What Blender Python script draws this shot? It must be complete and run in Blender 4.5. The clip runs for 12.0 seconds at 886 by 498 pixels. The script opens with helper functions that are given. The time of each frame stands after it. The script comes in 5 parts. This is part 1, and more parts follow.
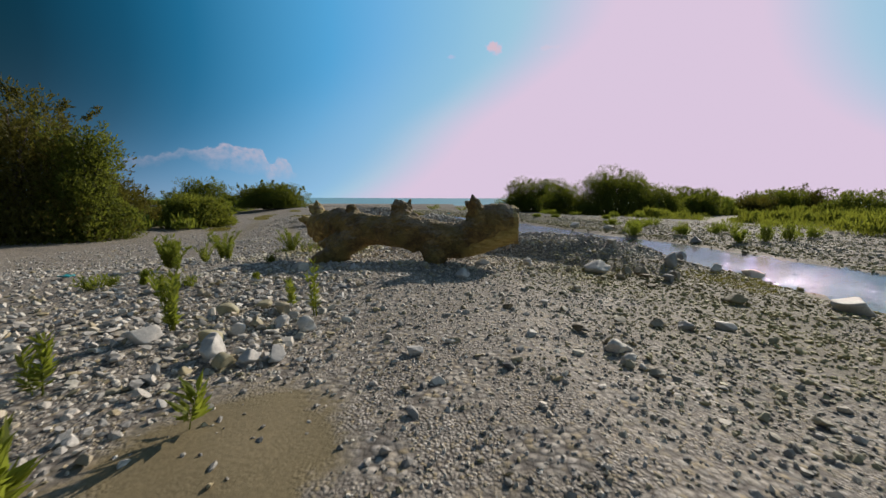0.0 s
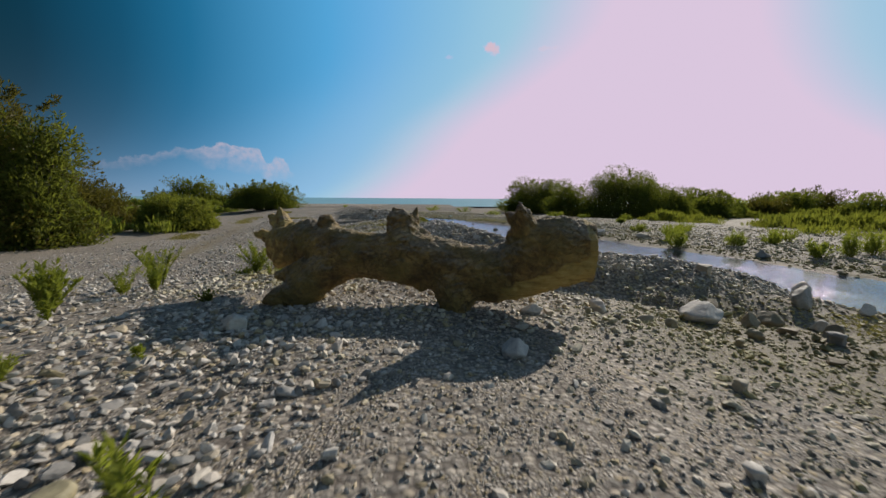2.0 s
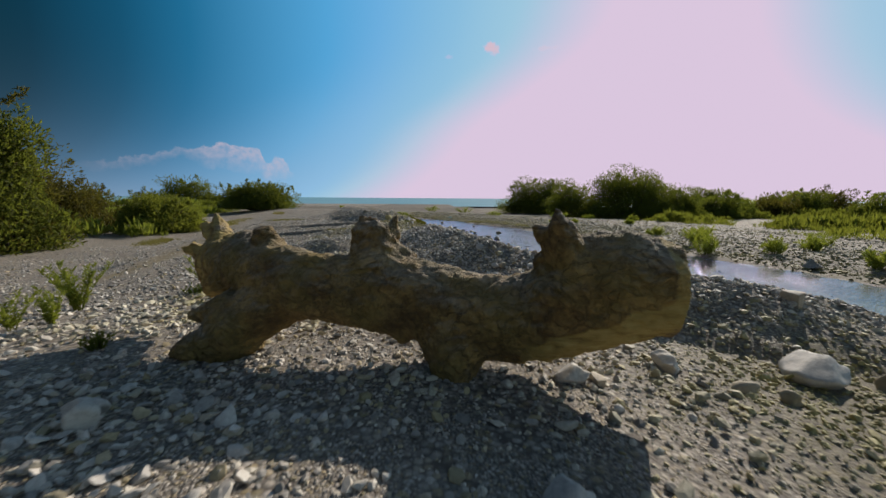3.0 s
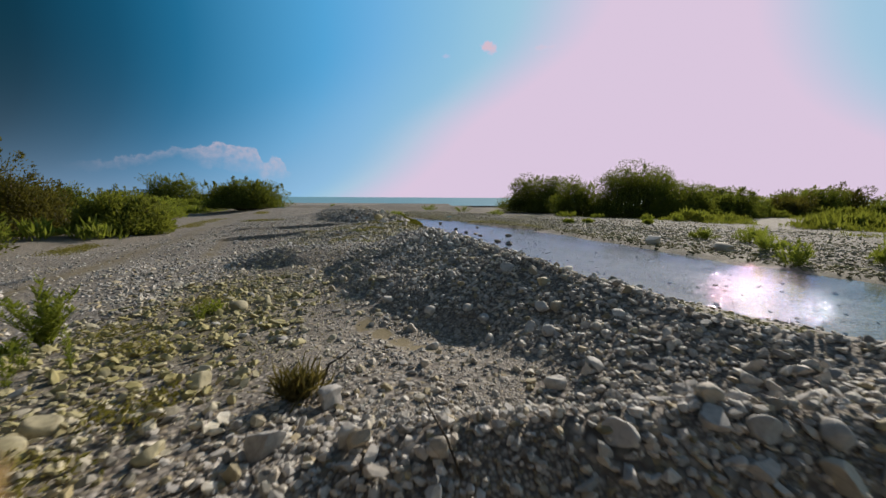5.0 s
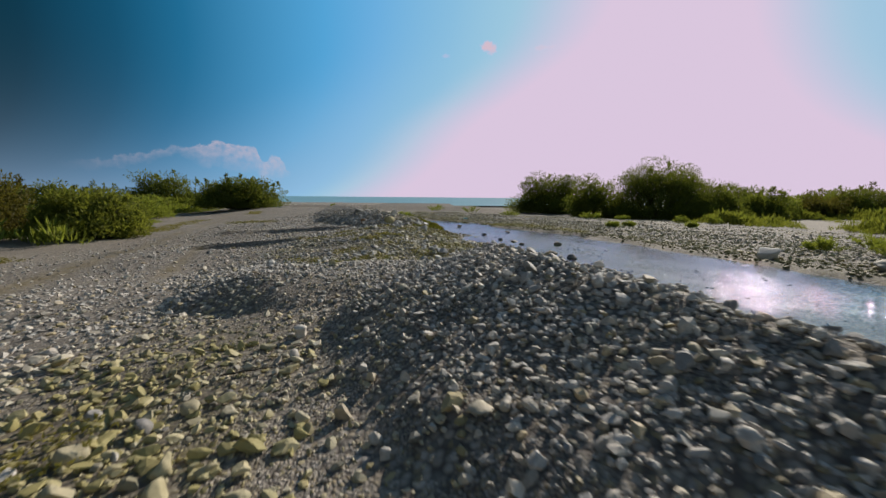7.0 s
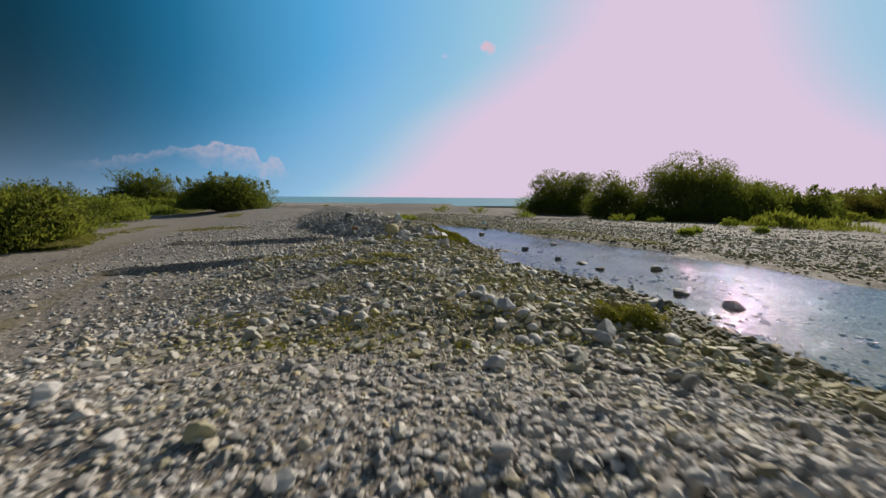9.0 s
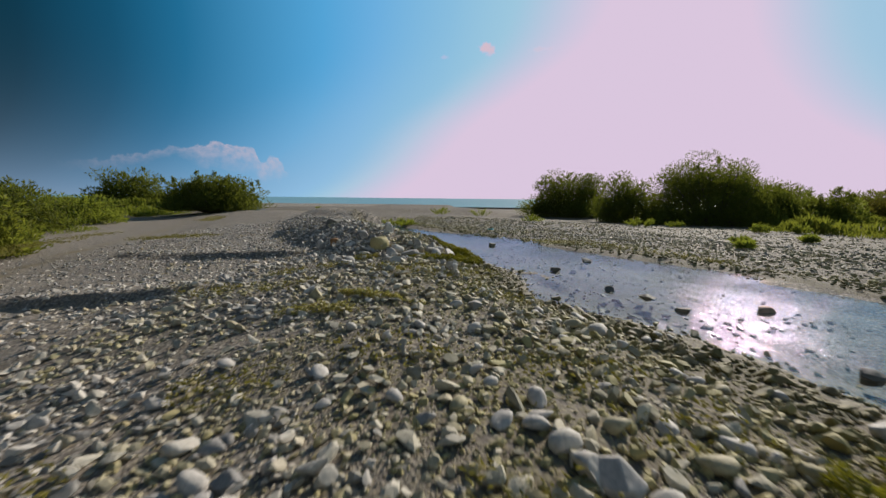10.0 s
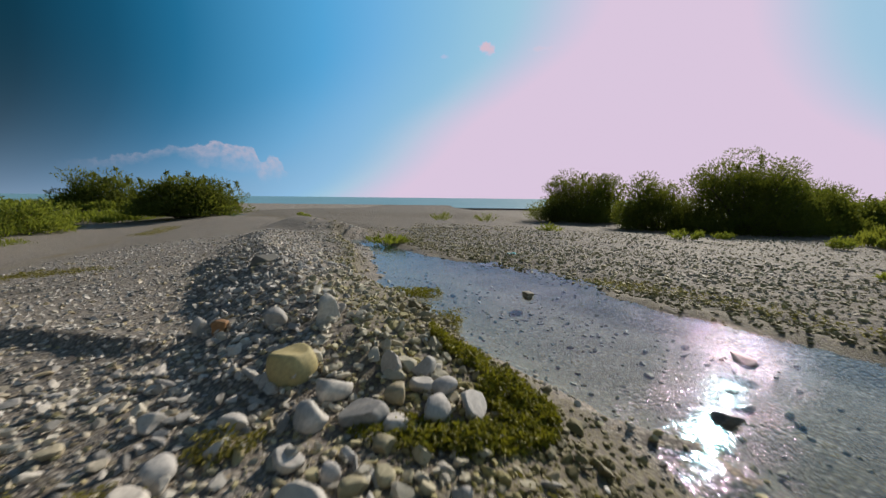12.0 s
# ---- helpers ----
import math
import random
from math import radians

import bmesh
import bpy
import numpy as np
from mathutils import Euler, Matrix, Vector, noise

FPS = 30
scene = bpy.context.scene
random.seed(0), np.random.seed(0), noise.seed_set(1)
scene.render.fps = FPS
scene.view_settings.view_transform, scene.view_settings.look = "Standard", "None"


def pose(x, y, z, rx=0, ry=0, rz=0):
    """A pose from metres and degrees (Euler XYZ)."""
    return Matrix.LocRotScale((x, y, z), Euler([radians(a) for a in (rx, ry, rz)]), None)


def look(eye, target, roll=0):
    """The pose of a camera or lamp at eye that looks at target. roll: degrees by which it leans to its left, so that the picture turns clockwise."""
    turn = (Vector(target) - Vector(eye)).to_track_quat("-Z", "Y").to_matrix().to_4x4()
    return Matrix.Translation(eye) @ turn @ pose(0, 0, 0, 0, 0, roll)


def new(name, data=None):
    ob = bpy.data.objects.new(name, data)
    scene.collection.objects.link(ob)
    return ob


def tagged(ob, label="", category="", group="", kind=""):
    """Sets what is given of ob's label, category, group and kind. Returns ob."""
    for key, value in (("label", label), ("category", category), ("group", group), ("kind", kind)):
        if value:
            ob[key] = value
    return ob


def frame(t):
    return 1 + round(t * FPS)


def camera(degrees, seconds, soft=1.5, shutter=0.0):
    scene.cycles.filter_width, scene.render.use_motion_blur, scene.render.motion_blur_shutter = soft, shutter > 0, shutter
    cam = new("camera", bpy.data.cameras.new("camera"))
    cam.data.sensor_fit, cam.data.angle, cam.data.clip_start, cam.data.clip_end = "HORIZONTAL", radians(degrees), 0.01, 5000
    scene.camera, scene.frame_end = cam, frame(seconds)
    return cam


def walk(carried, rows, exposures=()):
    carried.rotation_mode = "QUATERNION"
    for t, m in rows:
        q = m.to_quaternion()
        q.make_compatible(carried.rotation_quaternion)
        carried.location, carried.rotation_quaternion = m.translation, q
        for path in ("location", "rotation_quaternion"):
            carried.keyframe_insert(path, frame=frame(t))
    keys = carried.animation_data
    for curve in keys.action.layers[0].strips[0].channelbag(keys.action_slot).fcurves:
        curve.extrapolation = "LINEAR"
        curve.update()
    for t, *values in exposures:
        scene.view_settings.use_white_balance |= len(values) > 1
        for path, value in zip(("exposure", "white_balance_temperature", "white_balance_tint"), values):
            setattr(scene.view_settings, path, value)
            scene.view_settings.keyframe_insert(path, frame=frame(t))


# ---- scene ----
cam = camera(94.0, 12.0, 1.5, 0.3)
PATH = [
    (0, (-0.095, 0.30, 0.890), (-0.101, 2.285, 0.645), 0.2),
    (0.5, (-0.128, 0.758, 0.916), (-0.131, 2.743, 0.671), 0.3),
    (1, (-0.228, 1.342, 0.926), (-0.230, 3.327, 0.681), 0.4),
    (1.5, (-0.309, 1.921, 0.941), (-0.307, 3.906, 0.697), 0.4),
    (2, (-0.373, 2.608, 0.968), (-0.366, 4.593, 0.724), 0.4),
    (2.5, (-0.377, 3.265, 0.998), (-0.370, 5.250, 0.754), 0.4),
    (3, (-0.318, 3.995, 0.996), (-0.310, 5.980, 0.751), 0.4),
    (5, (-0.350, 6.622, 0.890), (-0.331, 8.606, 0.642), 0.3),
    (5.5, (-0.487, 7.350, 0.895), (-0.467, 9.334, 0.646), 0.4),
    (6, (-0.679, 8.098, 0.895), (-0.658, 10.083, 0.646), 0.4),
    (6.5, (-0.883, 8.773, 0.877), (-0.862, 10.757, 0.628), 0.4),
    (7, (-1.148, 9.518, 0.838), (-1.125, 11.503, 0.589), 0.5),
    (9, (-1.665, 13.378, 0.812), (-1.639, 15.362, 0.564), 0.4),
    (9.5, (-1.710, 14.438, 0.814), (-1.682, 16.423, 0.568), 0.5),
    (10, (-1.731, 15.596, 0.871), (-1.700, 17.581, 0.627), 0.6),
    (10.5, (-1.732, 16.627, 0.959), (-1.702, 18.612, 0.714), 0.6),
    (11, (-1.751, 17.692, 1.053), (-1.719, 19.677, 0.809), 0.7),
    (11.5, (-1.790, 18.742, 1.114), (-1.758, 20.727, 0.870), 0.7),
    (12, (-1.753, 19.812, 1.197), (-1.721, 21.796, 0.951), 0.6),
]
walk(cam, [(t, look(eye, aim, lean)) for t, eye, aim, lean in PATH])

# ---- light ----
SUN_AZ, SUN_EL = 35.4, 26.8          # degrees right of +y, degrees above the horizon
SUN = Vector((math.sin(radians(SUN_AZ)) * math.cos(radians(SUN_EL)),
              math.cos(radians(SUN_AZ)) * math.cos(radians(SUN_EL)), math.sin(radians(SUN_EL))))
sun_data = bpy.data.lights.new("sun", "SUN")
sun_data.energy, sun_data.angle, sun_data.color = 4.7, radians(0.5), (0.975, 0.885, 0.76)
sun = new("sun", sun_data)
sun.matrix_world = look((0, 0, 0), -SUN)


class Nodes:
    """A short way to write node trees: each call makes a node and returns its first output."""

    def __init__(self, tree):
        self.tree = tree
        tree.nodes.clear()

    def node(self, kind, inputs=(), operation="", use_clamp=False, data_type="", blend_type="", interpolation_type="", noise_dimensions="", feature="", attribute_name=""):
        n = self.tree.nodes.new(kind)
        if operation:
            n.operation = operation
        if use_clamp:
            n.use_clamp = True
        if data_type:
            n.data_type = data_type
        if blend_type:
            n.blend_type = blend_type
        if interpolation_type:
            n.interpolation_type = interpolation_type
        if noise_dimensions:
            n.noise_dimensions = noise_dimensions
        if feature:
            n.feature = feature
        if attribute_name:
            n.attribute_name = attribute_name
        for key, v in dict(inputs).items():
            if isinstance(v, bpy.types.NodeSocket):
                self.tree.links.new(v, n.inputs[key])
            else:
                n.inputs[key].default_value = v
        return n

    def math(self, op, a, b=0.0, clamp=False):
        return self.node("ShaderNodeMath", {0: a, 1: b}, operation=op, use_clamp=clamp).outputs[0]

    def mix(self, f, a, b, blend="MIX"):
        return self.node("ShaderNodeMix", {0: f, 6: a, 7: b}, data_type="RGBA", blend_type=blend).outputs[2]

    def ramp(self, f, stops, mode="LINEAR"):
        n = self.node("ShaderNodeValToRGB", {0: f})
        cr = n.color_ramp
        cr.interpolation = mode
        while len(cr.elements) < len(stops):
            cr.elements.new(0.5)
        for e, (p, c) in zip(cr.elements, stops):
            e.position, e.color = p, (*c, 1) if len(c) == 3 else c
        return n.outputs[0]

    def fit(self, v, a, b, c=0.0, d=1.0, smooth=False):
        return self.node("ShaderNodeMapRange", {0: v, 1: a, 2: b, 3: c, 4: d}, interpolation_type="SMOOTHSTEP" if smooth else "LINEAR").outputs[0]

    def noise(self, vec, scale, detail=4.0, rough=0.55, dim="3D"):
        return self.node("ShaderNodeTexNoise", {"Vector": vec, "Scale": scale, "Detail": detail, "Roughness": rough}, noise_dimensions=dim).outputs[0]


def make_world():
    w = bpy.data.worlds.new("sky")
    scene.world = w
    w.use_nodes = True
    n = Nodes(w.node_tree)
    way = n.node("ShaderNodeTexCoord").outputs["Generated"]
    xyz = n.node("ShaderNodeSeparateXYZ", {0: way})
    z = xyz.outputs[2]
    toward = n.node("ShaderNodeVectorMath", {0: way, 1: GLOW}, operation="DOT_PRODUCT").outputs["Value"]
    up = n.math("MAXIMUM", z, 0.0)
    low = n.math("POWER", 2.718, n.math("MULTIPLY", up, -8.0))       # haze near the horizon
    glow = n.math("ADD", toward, n.math("MULTIPLY", low, 0.30))
    blue = n.ramp(n.fit(glow, 0.3, 1.05), SKY_STOPS)
    haze = n.math("MULTIPLY", n.math("POWER", 2.718, n.math("MULTIPLY", up, -14.0)), 0.75)
    haze = n.math("MULTIPLY", haze, n.fit(glow, 0.97, 0.80))
    col = n.mix(haze, blue, (*HAZE, 1))
    sky = n.node("ShaderNodeTexSky")
    sky.sky_type, sky.sun_disc, sky.sun_elevation, sky.sun_rotation, sky.dust_density = "NISHITA", False, radians(SUN_EL), radians(SUN_AZ), 2.0
    nishita = sky.outputs[0]
    nishita = n.node("ShaderNodeVectorMath", {0: nishita, 3: 0.047}, operation="SCALE").outputs[0]
    # behind and overhead the plain clear sky takes over
    away = n.math("MAXIMUM", n.fit(toward, 0.12, -0.35, smooth=True), n.fit(z, 0.5, 0.85, smooth=True))
    col = n.mix(n.math("ADD", n.math("MULTIPLY", away, 0.9), 0.02), col, nishita)
    # the glare under the sun, wide in the haze over the sea and narrow higher up
    az = n.math("ARCTAN2", xyz.outputs[0], xyz.outputs[1])
    edge = n.node("ShaderNodeFloatCurve", {1: n.math("MULTIPLY", up, 2.0)})
    for p in GLARE_EDGE[1:-1]:
        edge.mapping.curves[0].points.new(*p)
    edge.mapping.curves[0].points[0].location, edge.mapping.curves[0].points[-1].location = GLARE_EDGE[0], GLARE_EDGE[-1]
    edge.mapping.update()
    inner = n.fit(n.math("SUBTRACT", az, n.math("SUBTRACT", edge.outputs[0], 0.25)), -0.26, 0.05, smooth=True)
    halo = n.fit(n.math("SUBTRACT", az, n.math("SUBTRACT", edge.outputs[0], 0.25)), -0.62, 0.0, smooth=True)
    halo = n.math("MULTIPLY", n.math("MULTIPLY", halo, 0.55), n.fit(z, 0.75, 0.45, smooth=True))
    col = n.mix(halo, col, (0.40, 0.60, 0.76, 1))
    outer = n.math("ADD", n.math("MULTIPLY", n.math("POWER", 2.718, n.math("MULTIPLY", up, -8.0)), 0.46), 0.585)
    past = n.math("MULTIPLY", n.fit(n.math("SUBTRACT", az, outer), -0.05, 0.22, smooth=True), n.math("MULTIPLY", n.fit(z, 0.75, 0.45, smooth=True), n.fit(az, 1.6, 1.1)))
    col = n.mix(n.math("MULTIPLY", past, 0.8), col, (0.34, 0.54, 0.82, 1))
    outer = n.fit(n.math("SUBTRACT", outer, az), -0.16, 0.05, smooth=True)
    glare = n.math("MULTIPLY", n.math("MULTIPLY", inner, outer), n.fit(z, 0.75, 0.5, smooth=True))
    col = n.mix(glare, col, (0.76, 0.62, 0.78, 1))
    # clouds: a bank of cumulus low over the sea, and a small one high up
    flat = n.node("ShaderNodeCombineXYZ", {0: az, 1: n.math("MULTIPLY", z, 1.0), 2: 0.0}).outputs[0]
    lumps = n.noise(flat, 46.0, 6.0, 0.62)
    top = n.node("ShaderNodeFloatCurve", {1: n.fit(az, -0.733, -0.346)})
    curve = top.mapping.curves[0]
    for p in CLOUD_TOP[1:-1]:
        curve.points.new(*p)
    curve.points[0].location, curve.points[-1].location = CLOUD_TOP[0], CLOUD_TOP[-1]
    top.mapping.update()
    rim = n.math("ADD", n.math("MULTIPLY", top.outputs[0], 0.2), n.math("MULTIPLY", n.math("SUBTRACT", lumps, 0.5), 0.03))
    under = n.math("SUBTRACT", rim, z)
    # crisp sunlit heads, thinning to haze below; the left of the bank is a thin veil
    tower = n.math("MULTIPLY", n.fit(az, -0.56, -0.48, smooth=True), n.fit(az, -0.345, -0.36, smooth=True))
    deep = n.fit(tower, 0.0, 1.0, 0.022, 0.058)
    fade = n.math("SUBTRACT", 1.0, n.math("DIVIDE", under, deep), True)
    body = n.math("MULTIPLY", n.fit(under, 0.0, 0.005, smooth=True), fade)
    body = n.math("MULTIPLY", body, n.fit(z, 0.02, 0.05, smooth=True))
    puffs = n.fit(n.noise(flat, 75.0, 6.0, 0.62), 0.34, 0.62, 0.35, 1.0)
    body = n.math("MULTIPLY", n.math("MULTIPLY", body, puffs), n.fit(tower, 0.0, 1.0, 0.34, 0.72))
    body = n.math("MULTIPLY", body, n.fit(az, -0.74, -0.62, smooth=True))
    body = n.math("MULTIPLY", body, n.fit(az, -0.335, -0.35, smooth=True))
    col = n.mix(body, col, (0.60, 0.49, 0.56, 1))
    for px, pz, sx, sz, amount in SMALL_CLOUDS:
        d = n.math("SQRT", n.math("ADD", n.math("POWER", n.math("DIVIDE", n.math("SUBTRACT", az, px), sx), 2.0),
                                  n.math("POWER", n.math("DIVIDE", n.math("SUBTRACT", z, pz), sz), 2.0)))
        m = n.math("ADD", d, n.math("MULTIPLY", n.math("SUBTRACT", n.noise(flat, 60.0, 5.0), 0.5), 2.2))
        m = n.math("MULTIPLY", n.fit(m, 1.1, 0.3, smooth=True), amount)
        col = n.mix(m, col, (0.68, 0.50, 0.58, 1))
    # the camera's clipped highlights are a pale lilac
    col = n.node("ShaderNodeVectorMath", {0: col, 1: CLIP}, operation="MINIMUM").outputs[0]
    bg = n.node("ShaderNodeBackground", {0: col, 1: 1.0}).outputs[0]
    n.node("ShaderNodeOutputWorld", {0: bg})


CLIP = (0.70, 0.57, 0.73)
HAZE = (0.24, 0.33, 0.46)
GLOW = Vector((0.4315, 0.8137, 0.3895))     # the middle of the brightness round the sun
GLARE_EDGE = [(0.0, 0.19), (0.132, 0.265), (0.336, 0.365), (0.49, 0.49), (0.656, 0.615), (0.758, 0.655), (1.0, 0.69)]
SKY_STOPS = [(0.06, (0.000, 0.026, 0.042)), (0.167, (0.001, 0.036, 0.068)), (0.30, (0.004, 0.080, 0.160)), (0.413, (0.012, 0.150, 0.300)), (0.651, (0.085, 0.37, 0.68)),
             (0.835, (0.21, 0.49, 0.81)), (0.90, (0.30, 0.56, 0.83)), (0.95, (0.42, 0.61, 0.80)), (1.0, (0.54, 0.62, 0.77))]
CLOUD_TOP = [(0.0, 0.30), (0.159, 0.336), (0.291, 0.393), (0.41, 0.462), (0.535, 0.511), (0.599, 0.514), (0.635, 0.562), (0.667, 0.573), (0.721, 0.537), (0.776, 0.532), (0.833, 0.524),
             (0.882, 0.386), (0.912, 0.43), (0.948, 0.44), (0.977, 0.387), (1.0, 0.30)]
SMALL_CLOUDS = [(0.113, 0.323, 0.019, 0.013, 0.9), (0.014, 0.307, 0.011, 0.005, 0.3), (0.235, 0.318, 0.03, 0.006, 0.4)]
make_world()


# ---- materials ----
def material(name):
    m = bpy.data.materials.new(name)
    m.use_nodes = True
    return m, Nodes(m.node_tree)


def finish(n, colour, rough=0.7, bump=None, strength=0.4, distance=0.01, **more):
    b = n.node("ShaderNodeBsdfPrincipled", {"Base Color": colour, "Roughness": rough, **more})
    if bump is not None:
        n.tree.links.new(n.node("ShaderNodeBump", {"Height": bump, "Strength": strength, "Distance": distance}).outputs[0], b.inputs["Normal"])
    n.node("ShaderNodeOutputMaterial", {0: b.outputs[0]})
    return b


STONE_STOPS = [(0.0, (0.15, 0.145, 0.14)), (0.13, (0.27, 0.26, 0.24)), (0.36, (0.45, 0.42, 0.38)), (0.54, (0.58, 0.535, 0.475)),
               (0.68, (0.45, 0.37, 0.23)), (0.78, (0.25, 0.22, 0.14)), (0.84, (0.36, 0.35, 0.34)), (0.90, (0.61, 0.575, 0.535)), (1.0, (0.74, 0.70, 0.66))]
PALE_STOPS = [(0.0, (0.20, 0.197, 0.194)), (0.15, (0.35, 0.34, 0.325)), (0.5, (0.50, 0.48, 0.45)), (0.75, (0.62, 0.595, 0.565)), (0.85, (0.35, 0.30, 0.22)), (1.0, (0.68, 0.65, 0.62))]
BANK_STOPS = [(0.0, (0.13, 0.127, 0.117)), (0.3, (0.26, 0.25, 0.225)), (0.7, (0.37, 0.352, 0.315)), (1.0, (0.48, 0.46, 0.42))]


def gravel_material():
    m, n = material("gravel")
    pos = n.node("ShaderNodeNewGeometry").outputs["Position"]
    wob = n.node("ShaderNodeVectorMath", {0: pos, 1: n.node("ShaderNodeVectorMath", {0: n.node("ShaderNodeTexNoise", {"Vector": pos, "Scale": 30.0}).outputs[1], 3: 0.012},
                 operation="SCALE").outputs[0]}, operation="ADD").outputs[0]
    fine = n.node("ShaderNodeTexVoronoi", {"Vector": wob, "Scale": 62.0})
    mid = n.node("ShaderNodeTexVoronoi", {"Vector": wob, "Scale": 26.0})
    pick = n.node("ShaderNodeSeparateColor", {0: fine.outputs["Color"]}).outputs[0]
    pick2 = n.node("ShaderNodeSeparateColor", {0: mid.outputs["Color"]}).outputs[0]
    big = n.fit(n.noise(pos, 3.0, 3.0), 0.42, 0.58)
    stone = n.mix(big, n.ramp(pick, STONE_STOPS), n.ramp(pick2, STONE_STOPS))
    sandy = n.ramp(n.noise(pos, 45.0, 6.0, 0.7), [(0.3, (0.19, 0.152, 0.075)), (0.7, (0.31, 0.255, 0.14))])
    sand = n.node("ShaderNodeAttribute", attribute_name="sand").outputs["Fac"]
    sand = n.math("ADD", sand, n.math("MULTIPLY", n.math("SUBTRACT", n.noise(pos, 6.0, 5.0), 0.5), 0.7))
    col = n.mix(n.fit(sand, 0.3, 0.6), stone, sandy)
    # damp algae stains, plus dimness painted into the right foreground
    damp = n.node("ShaderNodeAttribute", attribute_name="damp").outputs["Fac"]
    damp = n.math("ADD", damp, n.math("MULTIPLY", n.math("SUBTRACT", n.noise(pos, 2.2, 5.0), 0.5), 1.2))
    col = n.mix(n.math("MULTIPLY", n.fit(damp, 0.35, 0.9), 0.75), col, (0.17, 0.148, 0.052, 1))
    col = n.mix(n.math("MULTIPLY", n.fit(n.noise(pos, 0.6, 4.0), 0.42, 0.7), 0.2), col, (0.36, 0.30, 0.235, 1))
    # gaps between pebbles: moist, with the shade in them painted into the colour
    gap = n.mix(big, fine.outputs["Distance"], mid.outputs["Distance"])
    col = n.mix(n.math("MULTIPLY", n.fit(gap, 0.35, 0.75), n.fit(sand, 0.6, 0.3)), col, (0.15, 0.13, 0.115, 1))
    col = n.mix(1.0, col, (0.76, 0.72, 0.67, 1), "MULTIPLY")
    # larger stones on the outer parts of the bed
    axes = n.node("ShaderNodeSeparateXYZ", {0: pos})
    bank = n.node("ShaderNodeAttribute", attribute_name="bank").outputs["Fac"]
    outer = n.math("MAXIMUM", n.math("MAXIMUM", bank, n.fit(axes.outputs[0], -4.5, -6.0)), n.fit(axes.outputs[1], 27.0, 31.0))
    outer = n.math("MULTIPLY", outer, n.fit(n.noise(pos, 0.9, 4.0), 0.30, 0.55))
    rough = n.node("ShaderNodeTexVoronoi", {"Vector": wob, "Scale": 10.0})
    tone = n.ramp(n.node("ShaderNodeSeparateColor", {0: rough.outputs["Color"]}).outputs[0], [(0.0, (0.34, 0.33, 0.33)), (0.5, (0.64, 0.62, 0.61)), (1.0, (0.95, 0.92, 0.90))])
    col = n.mix(n.math("MULTIPLY", bank, 0.9), col, n.mix(1.0, col, tone, "MULTIPLY"))
    h = n.math("SUBTRACT", 1.0, n.math("MULTIPLY", n.mix(big, fine.outputs["Distance"], mid.outputs["Distance"]), 1.0))
    h = n.math("MULTIPLY", h, n.fit(sand, 0.7, 0.3, 0.12, 1.0))
    h = n.math("ADD", h, n.math("MULTIPLY", n.noise(pos, 240.0, 2.0), 0.15))
    h = n.math("SUBTRACT", h, n.math("MULTIPLY", n.math("MULTIPLY", rough.outputs["Distance"], outer), 2.4))
    finish(n, col, 0.85, h, 0.7, 0.016)
    return m


def stone_material(name, random_from, stops, algae=0.28):
    m, n = material(name)
    pos = n.node("ShaderNodeNewGeometry").outputs["Position"]
    if random_from == "island":
        r = n.node("ShaderNodeNewGeometry").outputs["Random Per Island"]
    else:
        r = n.node("ShaderNodeObjectInfo").outputs["Random"]
    col = n.ramp(r, stops)
    mott = n.noise(pos, 38.0, 5.0, 0.65)
    col = n.mix(1.0, col, (1.0, 0.965, 0.925, 1), "MULTIPLY")
    col = n.mix(0.55, col, n.ramp(mott, [(0.25, (0.25, 0.25, 0.25)), (0.5, (0.5, 0.5, 0.5)), (0.78, (0.72, 0.70, 0.68))]), "OVERLAY")
    vein = n.node("ShaderNodeTexVoronoi", {"Vector": pos, "Scale": 19.0}, feature="DISTANCE_TO_EDGE").outputs[0]
    col = n.mix(n.fit(vein, 0.03, 0.0, 0.0, 0.25), col, (0.18, 0.17, 0.15, 1))
    wet = n.node("ShaderNodeAttribute", attribute_name="damp").outputs["Fac"]
    patch = n.math("ADD", n.noise(pos, 1.1, 4.0), n.math("MULTIPLY", n.math("SUBTRACT", r, 0.5), 0.35))
    stain = n.fit(n.math("ADD", patch, n.math("MULTIPLY", wet, 0.42)), 0.52, 0.80)
    stain = n.math("MULTIPLY", stain, n.math("ADD", 1.0, n.math("MULTIPLY", wet, 1.6)))
    col = n.mix(n.math("MULTIPLY", stain, algae, True), col, (0.35, 0.30, 0.12, 1))
    col = n.mix(n.fit(wet, 0.95, 1.35, 0.0, 0.8), col, n.mix(1.0, col, (0.42, 0.40, 0.34, 1), "MULTIPLY"))   # stones soaked by the stream, and those painted dimmer on the right
    h = n.math("ADD", mott, n.math("MULTIPLY", n.noise(pos, 150.0, 3.0), 0.4))
    finish(n, col, 0.72, h, 0.35, 0.008)
    return m


